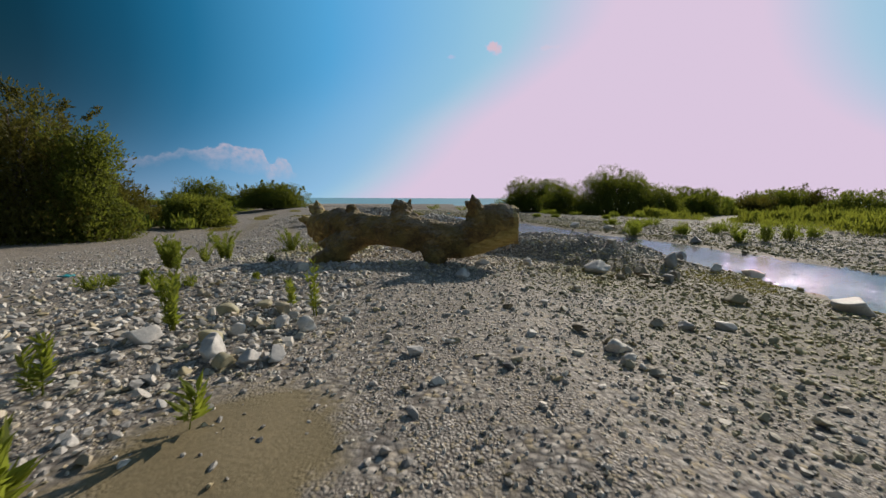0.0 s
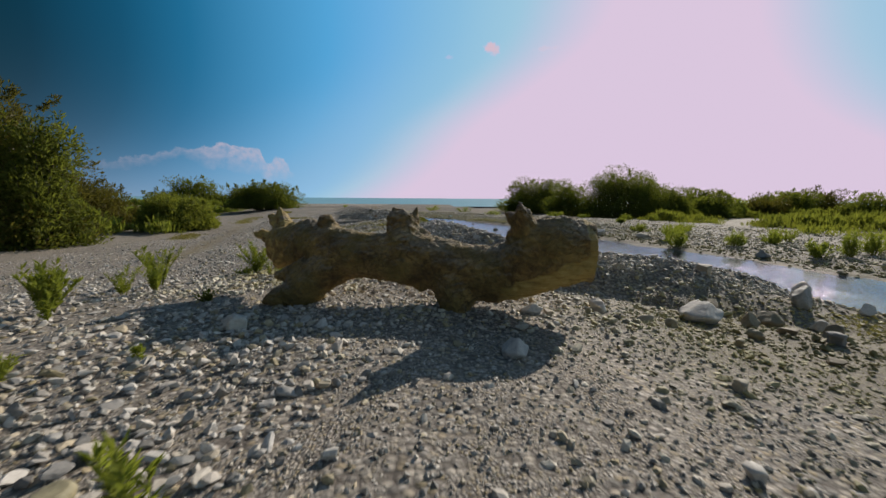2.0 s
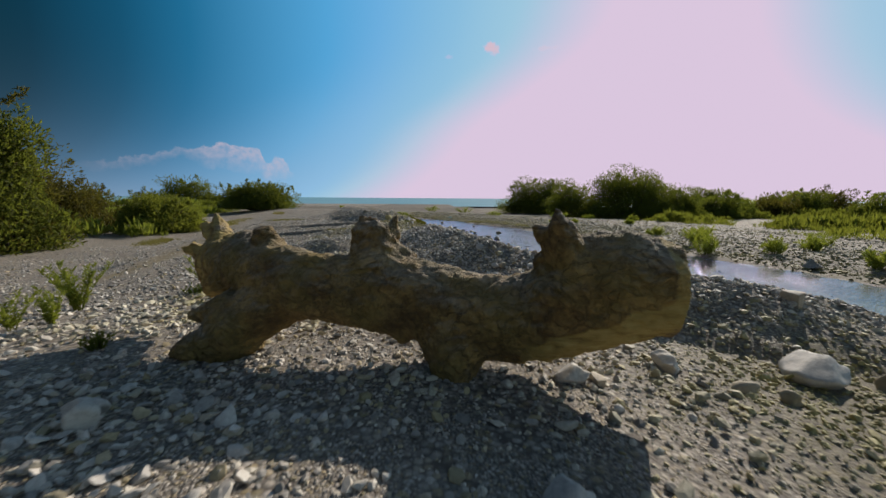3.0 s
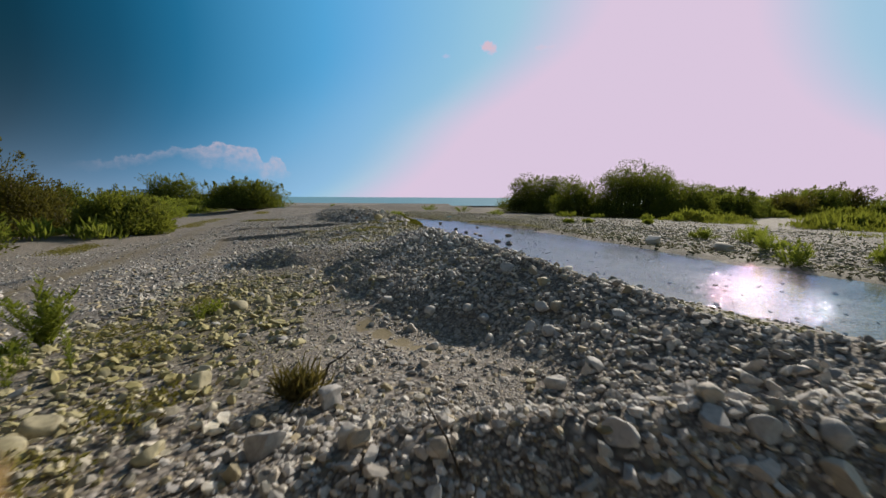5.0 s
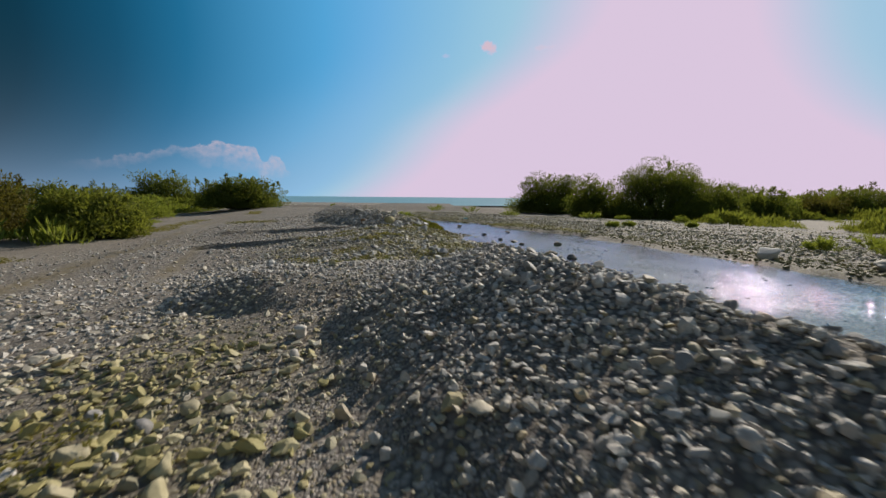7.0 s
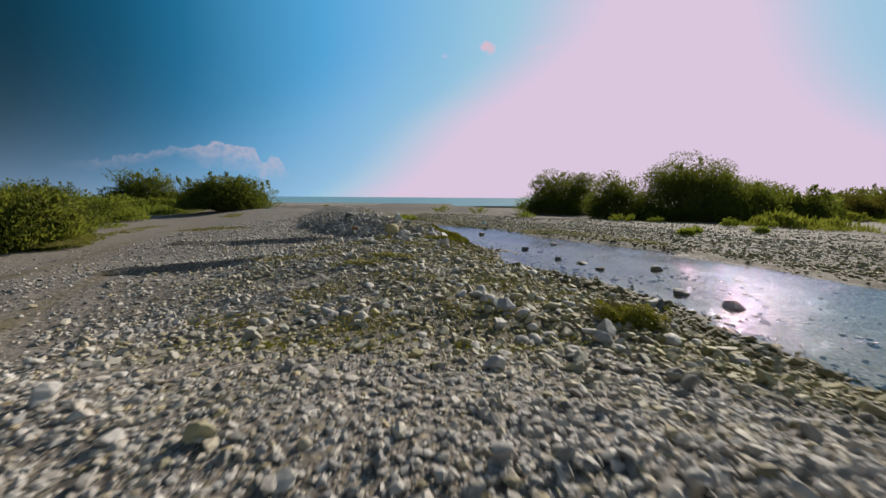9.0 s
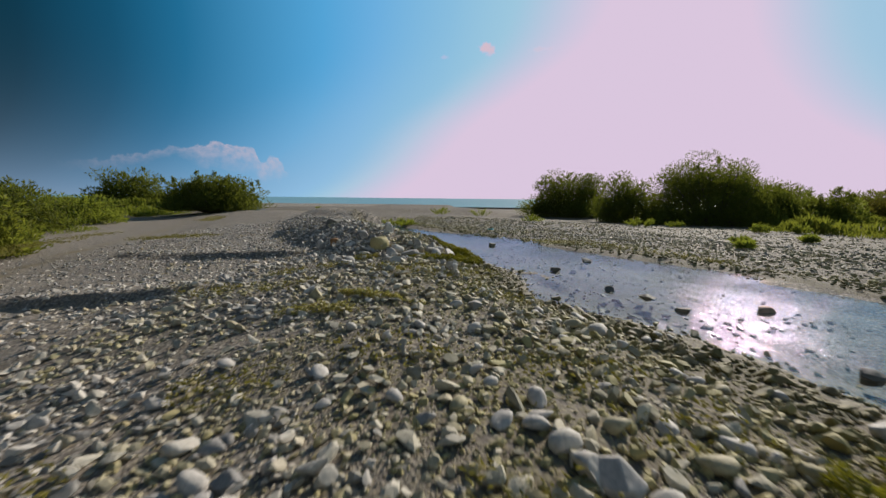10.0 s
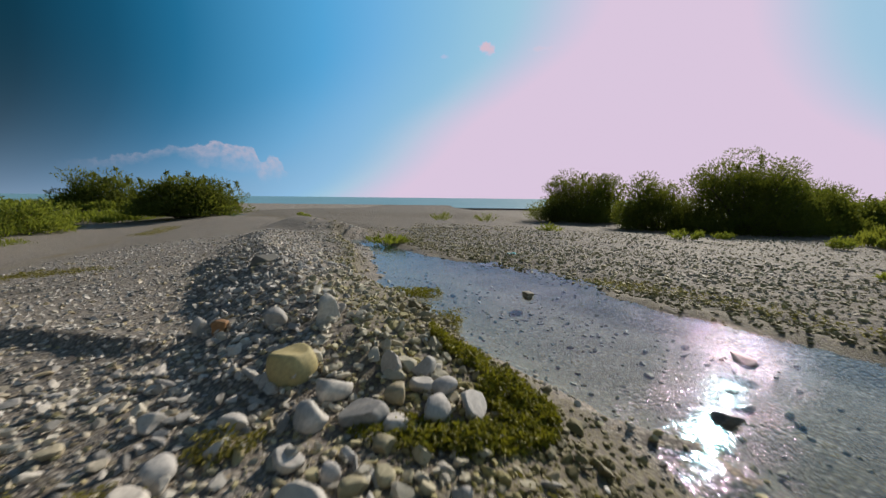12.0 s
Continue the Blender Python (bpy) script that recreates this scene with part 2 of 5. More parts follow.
def leaf_material(name, dark, light, glow=0.45):
    m, n = material(name)
    pos = n.node("ShaderNodeNewGeometry").outputs["Position"]
    r = n.node("ShaderNodeNewGeometry").outputs["Random Per Island"]
    f = n.math("ADD", n.math("MULTIPLY", r, 0.6), n.math("MULTIPLY", n.noise(pos, 0.8, 3.0), 0.4))
    col = n.ramp(f, [(0.15, dark), (0.8, light)])
    d = n.node("ShaderNodeBsdfPrincipled", {"Base Color": col, "Roughness": 0.6, "Specular IOR Level": 0.25}).outputs[0]
    t = n.node("ShaderNodeBsdfTranslucent", {0: n.mix(0.5, col, (light[0] * 1.5, light[1] * 1.6, light[2], 1))}).outputs[0]
    n.node("ShaderNodeOutputMaterial", {0: n.node("ShaderNodeMixShader", {0: glow, 1: d, 2: t}).outputs[0]})
    return m


def wood_material(name, dark, light, grey=0.4, bare=False):
    m, n = material(name)
    tc = n.node("ShaderNodeTexCoord").outputs["Object"]
    long = n.node("ShaderNodeMapping", {"Vector": tc, "Scale": (1.2, 7.0, 7.0)}).outputs[0]
    grain = n.noise(long, 5.0, 8.0, 0.65)
    blot = n.noise(tc, 4.5, 6.0, 0.65)
    swirl = n.node("ShaderNodeTexNoise", {"Vector": tc, "Scale": 4.0, "Detail": 6.0, "Roughness": 0.6}).outputs["Color"]
    warp = n.node("ShaderNodeVectorMath", {0: n.node("ShaderNodeMapping", {"Vector": tc, "Scale": (0.8, 1.5, 1.5)}).outputs[0],
                                           1: n.node("ShaderNodeVectorMath", {0: swirl, 3: 0.55}, operation="SCALE").outputs[0]}, operation="ADD").outputs[0]
    plate = n.node("ShaderNodeTexVoronoi", {"Vector": warp, "Scale": 8.0}, feature="DISTANCE_TO_EDGE").outputs[0]
    tone = n.node("ShaderNodeSeparateColor", {0: n.node("ShaderNodeTexVoronoi", {"Vector": warp, "Scale": 8.0}).outputs["Color"]}).outputs[0]
    open_crack = n.fit(n.noise(tc, 5.0, 4.0), 0.52, 0.66)
    split = n.math("MULTIPLY", n.fit(plate, 0.045, 0.0), open_crack)
    flake = n.noise(tc, 30.0, 7.0, 0.7)
    col = n.mix(n.fit(blot, 0.36, 0.66), (*dark, 1), (*light, 1))
    col = n.mix(0.45, col, n.ramp(tone, [(0.0, (0.30, 0.30, 0.31)), (1.0, (0.66, 0.64, 0.60))]), "OVERLAY")
    col = n.mix(0.45, col, n.ramp(grain, [(0.25, (0.24, 0.24, 0.24)), (0.75, (0.74, 0.72, 0.68))]), "OVERLAY")
    top = n.node("ShaderNodeSeparateXYZ", {0: n.node("ShaderNodeNewGeometry").outputs["Normal"]}).outputs[2]
    bleach = n.math("MULTIPLY", n.fit(top, 0.10, 0.75), n.fit(n.noise(tc, 5.0, 5.0), 0.36, 0.58, 0.2, 1.0))
    col = n.mix(n.math("MULTIPLY", bleach, grey), col, (0.40, 0.37, 0.335, 1))
    col = n.mix(0.55, col, n.ramp(flake, [(0.32, (0.15, 0.145, 0.14)), (0.50, (0.50, 0.50, 0.50)), (0.70, (0.80, 0.78, 0.74))]), "OVERLAY")
    col = n.mix(n.math("MULTIPLY", split, 0.8), col, (0.02, 0.014, 0.008, 1))
    h = n.math("ADD", n.math("ADD", n.math("MULTIPLY", grain, 0.4), n.math("MULTIPLY", flake, 0.8)), n.math("MULTIPLY", n.fit(plate, 0.0, 0.12), 0.7))
    if bare:
        # bark is gone from the underside at the sawn end and from the broken roots: zones with a crisp edge
        o = n.node("ShaderNodeSeparateXYZ", {0: tc})
        edge = n.math("MULTIPLY", n.math("SUBTRACT", n.noise(tc, 7.0, 5.0), 0.5), 0.16)
        line = n.math("ADD", n.math("MULTIPLY", o.outputs[0], 0.47), 0.085)
        low = n.math("MULTIPLY", n.fit(n.math("SUBTRACT", n.math("ADD", o.outputs[2], edge), line), 0.012, -0.012), n.fit(o.outputs[0], 0.14, 0.22))
        rim = n.fit(n.math("ADD", o.outputs[0], n.math("MULTIPLY", edge, 0.5)), 0.86, 0.875)
        root = n.math("MULTIPLY", n.fit(n.math("ADD", o.outputs[1], n.math("MULTIPLY", edge, 5.0)), 7.25, 7.45), n.fit(n.noise(tc, 9.0, 4.0), 0.40, 0.55, 0.2, 0.85))
        plain = n.ramp(n.noise(long, 4.0, 7.0, 0.65), [(0.28, (0.17, 0.105, 0.028)), (0.48, (0.36, 0.255, 0.075)), (0.62, (0.45, 0.335, 0.115)), (0.78, (0.54, 0.42, 0.19))])
        zone = n.math("MAXIMUM", n.math("MAXIMUM", low, n.math("MULTIPLY", rim, 0.7)), root)
        col = n.mix(zone, col, plain)
        h = n.mix(zone, h, n.math("MULTIPLY", grain, 0.6))
        moss = n.math("MULTIPLY", n.fit(n.noise(tc, 2.6, 5.0), 0.46, 0.64), 0.6)
        col = n.mix(moss, col, (0.24, 0.175, 0.045, 1))
    finish(n, col, 0.88, h, 0.9, 0.025)
    return m


def water_material(name, tint, scale, strength, distance):
    m, n = material(name)
    pos = n.node("ShaderNodeNewGeometry").outputs["Position"]
    st = n.node("ShaderNodeMapping", {"Vector": pos, "Rotation": (0, 0, radians(25)), "Scale": (1.0, 0.55, 1.0)}).outputs[0]
    w = n.math("ADD", n.noise(st, scale, 3.0, 0.55), n.math("MULTIPLY", n.noise(st, scale * 3.3, 3.0, 0.5), 0.35))
    calm = n.fit(n.noise(pos, 0.55, 3.0), 0.40, 0.62, 0.35, 1.0)
    w = n.math("MULTIPLY", w, calm)
    swell = n.node("ShaderNodeBump", {"Height": w, "Strength": strength * 0.20, "Distance": distance}).outputs[0]
    chop = n.node("ShaderNodeBump", {"Height": w, "Strength": strength, "Distance": distance}).outputs[0]
    fres = n.node("ShaderNodeFresnel", {"IOR": 1.33, "Normal": swell}).outputs[0]
    clear = n.node("ShaderNodeBsdfTransparent", {0: tint}).outputs[0]
    # sky blue and the lilac of clipped glitter are put into the gloss colours
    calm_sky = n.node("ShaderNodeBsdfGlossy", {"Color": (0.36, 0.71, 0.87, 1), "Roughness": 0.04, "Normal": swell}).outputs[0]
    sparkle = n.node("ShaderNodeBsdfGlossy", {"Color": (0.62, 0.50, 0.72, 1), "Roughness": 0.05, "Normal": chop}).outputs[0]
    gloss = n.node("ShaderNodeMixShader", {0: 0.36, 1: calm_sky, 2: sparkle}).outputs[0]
    n.node("ShaderNodeOutputMaterial", {0: n.node("ShaderNodeMixShader", {0: fres, 1: clear, 2: gloss}).outputs[0]})
    return m


GRAVEL = gravel_material()
PEBBLES = stone_material("pebbles", "island", STONE_STOPS, 0.42)
HEAP_STONES = stone_material("heap_stones", "island", PALE_STOPS, 0.20)
CREAM_STOPS = [(0.0, (0.34, 0.31, 0.23)), (0.2, (0.55, 0.51, 0.41)), (0.6, (0.68, 0.64, 0.54)), (1.0, (0.74, 0.71, 0.65))]
CREAM_STONES = stone_material("cream_stones", "island", CREAM_STOPS, 0.62)
BANK_STONES = stone_material("bank_stones", "island", BANK_STOPS, 0.4)
STONE = stone_material("stone", "object", PALE_STOPS)
WOOD = wood_material("driftwood", (0.14, 0.083, 0.026), (0.36, 0.235, 0.08), 0.5, True)
BARE_WOOD = wood_material("bare_wood", (0.20, 0.13, 0.045), (0.36, 0.26, 0.11), 0.1)
TWIG = wood_material("twig_wood", (0.06, 0.045, 0.03), (0.16, 0.12, 0.08), 0.2)
WILLOW = leaf_material("willow_leaves", (0.060, 0.074, 0.014), (0.165, 0.180, 0.030), 0.55)
OLIVE = leaf_material("olive_leaves", (0.050, 0.050, 0.010), (0.140, 0.120, 0.024), 0.45)
FRESH = leaf_material("fresh_leaves", (0.105, 0.125, 0.018), (0.27, 0.295, 0.048), 0.5)
MEADOW = leaf_material("meadow_leaves", (0.085, 0.098, 0.017), (0.23, 0.24, 0.04), 0.5)
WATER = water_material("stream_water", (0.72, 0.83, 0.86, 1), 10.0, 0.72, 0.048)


# ---- lie of the land ----


def level(y):
    """Height of the stream's surface."""
    return np.interp(y, [0, 8, 14, 21, 60], [-0.49, -0.47, -0.38, -0.33, -0.33])


def vnoise(x, y, scale, seed=0):
    """Smooth value noise from -1 to 1 over numpy arrays."""
    x, y = np.asarray(x, float) * scale, np.asarray(y, float) * scale
    xi, yi = np.floor(x), np.floor(y)
    u, v = x - xi, y - yi
    u, v = u * u * (3 - 2 * u), v * v * (3 - 2 * v)

    def h(a, b):
        q = np.sin(a * 127.1 + b * 311.7 + seed * 74.7) * 43758.5453
        return (q - np.floor(q)) * 2 - 1
    return (h(xi, yi) * (1 - u) + h(xi + 1, yi) * u) * (1 - v) + (h(xi, yi + 1) * (1 - u) + h(xi + 1, yi + 1) * u) * v


def smooth(v):
    v = np.clip(v, 0, 1)
    return v * v * (3 - 2 * v)


NEAR_BANK = [(4.8, -20), (4.9, 4.5), (4.9, 6.5), (4.6, 8.4), (3.5, 10.0), (2.5, 11.3), (1.75, 13.0), (1.1, 15.0), (0.8, 16.8), (0.35, 18.4), (-0.15, 19.6),
             (-0.6, 20.2), (-0.85, 20.8), (-0.95, 22.0), (-1.15, 22.6), (-1.55, 23.4), (-1.95, 24.4), (-3.3, 26.9), (-3.6, 29.4), (-5.5, 35.5), (-7.6, 41.0), (-24.0, 60.0)]
FAR_BANK = [(9.0, -20), (8.3, 7.2), (7.8, 9.8), (7.2, 11.8), (6.5, 13.4), (5.6, 15.5), (5.1, 17.2), (4.5, 19.0), (4.1, 20.6), (3.6, 22.0), (2.9, 23.5), (1.8, 25.2),
            (0.9, 27.2), (-0.2, 28.8), (-1.4, 30.6), (-3.1, 33.4), (-5.1, 38.3), (-9.3, 44.0), (-22.0, 60.0)]
# crests of the gravel heaps: x, y, height, half width
HEAP_STREAM = [(4.5, 7.3, -0.32, 0.7), (3.5, 7.9, 0.04, 0.78), (2.6, 8.1, 0.18, 0.78), (1.85, 8.4, 0.21, 0.76), (1.25, 8.95, 0.20, 0.72), (1.0, 9.65, 0.25, 0.64), (0.72, 10.1, 0.28, 0.67), (0.40, 10.75, 0.33, 0.76),
               (0.10, 11.35, 0.36, 0.95), (-0.15, 11.9, 0.39, 1.02), (-0.42, 12.5, 0.42, 1.08), (-0.55, 13.05, 0.42, 1.12), (-0.58, 13.7, 0.36, 0.95), (-0.8, 14.2, 0.16, 0.85), (-1.35, 14.55, 0.0, 0.95), (-2.3, 14.8, -0.03, 1.05),
               (-3.2, 15.0, -0.10, 0.9), (-3.8, 15.4, -0.20, 0.7)]
HEAP_STONE = [(-1.3, 22.5, -0.24, 0.6), (-1.9, 22.7, 0.04, 0.85), (-2.6, 23.2, 0.27, 1.0), (-3.4, 24.7, 0.32, 1.05), (-4.6, 27.0, 0.30, 1.1), (-5.7, 29.0, 0.22, 1.1), (-7.5, 34.0, 0.10, 1.0)]
HEAP_FRONT = [(2.2, 8.1, 0.15, 0.55), (1.2, 8.0, 0.17, 0.52), (0.5, 8.04, 0.15, 0.50), (-0.25, 8.08, 0.08, 0.45), (-0.8, 8.05, -0.05, 0.35)]
SPIT = [(0.02, 21.7, -0.34, 0.2), (-0.10, 22.2, -0.30, 0.24), (-0.5, 22.35, -0.28, 0.25)]
SCARPS = [[(-9.2, 25.9, -0.56, 0.30), (-7.2, 24.75, -0.40, 0.30), (-5.4, 24.0, -0.24, 0.30), (-4.7, 23.7, -0.18, 0.3)], [(-7.2, 21.0, -0.50, 0.25), (-5.8, 20.9, -0.37, 0.25), (-5.0, 20.9, -0.30, 0.25)]]
HEAP_SMALL = [(-3.7, 14.75, -0.14, 0.5), (-3.3, 14.15, -0.02, 0.6), (-2.7, 14.0, 0.0, 0.6), (-2.1, 14.1, -0.04, 0.6), (-1.5, 14.2, -0.02, 0.6)]
HEAP_FAR = [(-5.6, 36.0, 0.25, 1.4), (-8.5, 40.0, 0.3, 1.6)]


# hollows: x, y, half widths, depth
HOLLOWS = [(-0.1, 9.75, 0.9, 0.55, 0.13), (-1.1, 16.35, 1.2, 0.5, 0.12), (-5.6, 18.0, 2.0, 1.6, 0.16)]


def heap(x, y, z, crest, rough, inland=0.93, outward=1.35):
    out = z.copy()
    for (ax, ay, az, aw), (bx, by, bz, bw) in zip(crest, crest[1:]):
        dx, dy = bx - ax, by - ay
        u = np.clip(((x - ax) * dx + (y - ay) * dy) / (dx * dx + dy * dy), 0, 1)
        d = np.hypot(x - ax - u * dx, y - ay - u * dy) + rough
        land = dx * (y - ay) - dy * (x - ax) > 0          # the side away from the stream is flatter
        p = np.clip(1 - d / ((aw + (bw - aw) * u) * np.where(land, inland, outward)), 0, 1)
        p = np.where(p > 0.8, 0.8 + 0.2 * smooth((p - 0.8) / 0.2) * 0.75 + 0.25 * (p - 0.8), p)
        p = np.where(p < 0.2, p * p / 0.4 + 0.5 * p, p)
        p = 1 - (1 - p) ** 1.12                            # rounded shoulders
        top = az + (bz - az) * u
        cand = z + (top - z) * np.clip(p, 0, 1)
        out = np.where((cand > out) & (top > z), cand, out)
    return out


def heapness(x, y):
    """1 on the gravel heaps, 0 on the flat."""
    best = np.zeros(np.shape(x))
    for crest in (HEAP_STREAM[:14], HEAP_STONE, HEAP_FRONT):
        for (ax, ay, _, aw), (bx, by, _, bw) in zip(crest, crest[1:]):
            dx, dy = bx - ax, by - ay
            u = np.clip(((x - ax) * dx + (y - ay) * dy) / (dx * dx + dy * dy), 0, 1)
            d = np.hypot(x - ax - u * dx, y - ay - u * dy)
            best = np.maximum(best, np.clip(1.8 - d / aw * 1.2, 0, 1))
    return best


def banks(y):
    return (np.interp(y, [p[1] for p in NEAR_BANK], [p[0] for p in NEAR_BANK]), np.interp(y, [p[1] for p in FAR_BANK], [p[0] for p in FAR_BANK]))


def ground(x, y):
    """Height of the ground, for numpy arrays."""
    x, y = np.broadcast_arrays(np.asarray(x, float), np.asarray(y, float))
    mid = np.interp(y, [0, 8, 14, 24, 40, 60], [-0.2, -0.3, -1.2, -2.6, -8.0, -20.0])
    near, far = banks(y)
    wob = vnoise(x, y, 0.9, 3) * 0.16 + vnoise(x, y, 2.6, 4) * 0.09
    near, far = near + wob, far + wob * 1.3
    water = level(y)
    z = np.interp(y, [6, 10, 18, 21], [-0.07, -0.13, -0.15, -0.10])
    left = np.maximum(0, mid - np.interp(y, [6, 10], [1.0, 0.3]) - x)
    z = z - np.minimum(np.interp(y, [7.0, 10.5], [0.050, 0.102]) * left, np.interp(y, [8, 16, 26], [0.72, 0.82, 0.92]) + 0.01 * left)
    # hollows left by the digger beside the heaps
    for cx, cy, rx, ry, deep in HOLLOWS:
        z = z - deep * np.exp(-((x - cx) / rx) ** 2 - ((y - cy) / ry) ** 2)
    right = np.clip((x - mid - 0.8) / np.maximum(near - mid - 0.8, 0.5), 0, 1)
    z = z + (water + 0.05 - z) * right ** 0.8
    past = np.maximum(0, x - far)
    z = np.where(x > far, water + 0.02 + 0.07 * smooth(past / 1.3) - np.minimum(0.030 * np.maximum(0, past - 2), 0.75), z)
    inside = np.minimum(x - near, far - x)
    z = np.where(inside > 0, water + 0.05 - 0.18 * smooth(inside / 1.3) - 0.02 * smooth(inside / 0.2), z)
    z = np.where((y > 60), -0.35 - 0.6 * smooth((x - 2) / 8), z)
    z = z - 1.5 * smooth((y - 55) / 95)
    z = z + vnoise(x, y, 0.35, 1) * 0.03 * np.clip(np.hypot(x, y - 8) / 8, 0.3, 2) + vnoise(x, y, 1.3, 2) * 0.025 + vnoise(x, y, 4.1, 5) * 0.010
    rough = vnoise(x, y, 1.7, 7) * 0.09 + vnoise(x, y, 4.5, 8) * 0.05
    for crest, inland, outward in ((HEAP_STREAM, 1.40, 1.35), (HEAP_STONE, 1.12, 1.35), (HEAP_FRONT, 0.80, 0.75), (HEAP_SMALL, 0.93, 1.35), (HEAP_FAR, 0.93, 1.35), (SPIT, 0.93, 1.35),
                                   (SCARPS[0], 5.0, 0.4), (SCARPS[1], 5.0, 0.4)):
        z = heap(x, y, z, crest, rough if outward > 1 else rough * 0.3, inland, outward)
    return z


def height(x, y):
    return float(ground(np.array([x]), np.array([y]))[0])


def sandy(x, y):
    """How much bare sand lies at a place, 0 to 1."""
    s = np.zeros(np.shape(x))
    for cx, cy, rx, ry in ((-0.95, 1.75, 0.55, 0.75), (-1.6, 1.2, 0.7, 0.5), (-0.98, 10.0, 0.09, 0.20), (-0.80, 9.82, 0.11, 0.16), (-0.64, 9.66, 0.12, 0.15), (-0.47, 9.50, 0.16, 0.13)):
        s = np.maximum(s, 1.3 - np.hypot((x - cx) / rx, (y - cy) / ry))
    track = -9.0 - 0.36 * (y - 17)                         # a wheel track in the sand
    s = np.maximum(s, (0.62 - np.abs(x - track) / 2.0) * np.clip((y - 10) / 3, 0, 1))
    s = np.maximum(s, (0.6 - np.abs(x - track - 2.6) / 0.9) * np.clip((y - 15) / 3, 0, 1) * np.clip((26 - y) / 5, 0, 1))
    return np.clip(s, 0, 1)


def damp(x, y):
    near, far = banks(y)
    d = np.maximum(near - x, x - far)
    w = np.where(d > -0.3, np.clip(1 - np.abs(d) / 0.7, 0, 1), 0.0)
    # damp right bank, made stronger to paint in backlit shade and lens darkening
    w = np.maximum(w, 1.45 - np.hypot((x - 3.7) / 1.5, (y - 5.4) / 1.5) * 0.8)
    w = np.maximum(w, 1.0 - np.hypot((x + 1.0) / 2.6, (y - 18.0) / 2.6) * 0.7)
    w = np.maximum(w, 0.85 - np.hypot((x + 1.5) / 2.2, (y - 20.0) / 2.4) * 0.45)
    w = np.maximum(w, 1.0 - np.hypot((x + 2.5) / 1.2, (y - 9.8) / 1.8) * 0.65)
    w = np.maximum(w, 1.0 - np.hypot((x + 2.75) / 1.2, (y - 11.2) / 2.2) * 0.7)
    # brown damp patch that also paints the right foreground dimmer
    w = np.maximum(w, 1.5 - np.hypot((x - 2.8) / 1.5, (y - 6.0) / 1.3) * 0.8)
    w = np.maximum(w, 1.0 - np.hypot((x + 1.6) / 2.4, (y - 16.6) / 0.6) * 0.6)
    # brown mossy stones, with the dim lower right painted in as well
    w = np.maximum(w, 0.95 - np.hypot((x - 2.8) / 1.8, (y - 3.6) / 1.8) * 0.6)
    w = np.maximum(w, np.where(x > far, np.maximum(0.8 - (x - far) * 0.08, 0.62), 0))
    w = np.maximum(w, 0.9 - np.hypot((x - 0.2) / 1.3, (y - 20.8) / 2.4) * 0.6)
    soaked = 1.45 - np.maximum(near - x, 0) * 0.75
    w = np.where((x < near + 0.4) & (y > 14.5) & (y < 26), np.maximum(w, soaked * np.clip((y - 14.5) / 1.5, 0, 1) * np.clip((26 - y) / 2, 0, 1)), w)
    w = np.where((x > far - 0.4) & (x < far + 1.6) & (y > 10), np.maximum(w, 1.35 - np.maximum(x - far, 0) * 0.7), w)
    w = np.maximum(w, 0.7 - np.hypot((x + 4.4) / 1.8, (y - 19.5) / 2.5) * 0.6)
    return np.clip(w, 0, 1.4)


def mesh_from(name, verts, faces, mat, smooth_shade=True, attributes=()):
    """A mesh from numpy arrays of vertices and of faces of one size."""
    me = bpy.data.meshes.new(name)
    verts, faces = np.asarray(verts, np.float32), np.asarray(faces, np.int32)
    k = faces.shape[1]
    me.vertices.add(len(verts))
    me.vertices.foreach_set("co", verts.ravel())
    me.loops.add(faces.size)
    me.loops.foreach_set("vertex_index", faces.ravel())
    me.polygons.add(len(faces))
    me.polygons.foreach_set("loop_start", np.arange(0, faces.size, k, dtype=np.int32))
    me.polygons.foreach_set("use_smooth", np.full(len(faces), smooth_shade))
    me.update(calc_edges=True)
    for key, values in attributes:
        a = me.attributes.new(key, "FLOAT", "POINT")
        a.data.foreach_set("value", np.asarray(values, np.float32).ravel())
    me.materials.append(mat)
    me.validate()
    return me


def graded(lo, a, b, hi, step, grow=1.13):
    """Coordinates that are fine from a to b and widen beyond."""
    mid = list(np.arange(a, b, step))
    s, v, up = step, b, []
    while v < hi:
        up.append(v)
        s *= grow
        v += s
    s, v, down = step * grow, a - step, []
    while v > lo:
        down.append(v)
        s *= grow
        v -= s
    return np.array([lo] + down[::-1] + mid + up + [hi])


def make_ground():
    xs, ys = graded(-400, -6.5, 7.5, 400, 0.085), graded(-40, 0.3, 31, 190, 0.085, 1.10)
    gx, gy = np.meshgrid(xs, ys)
    gz = ground(gx, gy)
    nx, ny = len(xs), len(ys)
    i = np.arange(nx * ny).reshape(ny, nx)
    f = np.stack([i[:-1, :-1], i[:-1, 1:], i[1:, 1:], i[1:, :-1]], -1).reshape(-1, 4)
    me = mesh_from("ground", np.stack([gx, gy, gz], -1).reshape(-1, 3), f, GRAVEL, True,
                   (("sand", sandy(gx, gy)), ("damp", damp(gx, gy)), ("bank", np.clip((gx - banks(gy)[1]) / 0.5, 0, 1))))
    return tagged(new("ground", me), "grey limestone gravel and sand of a dry river bed", "ground", kind="structure")


GROUND = make_ground()


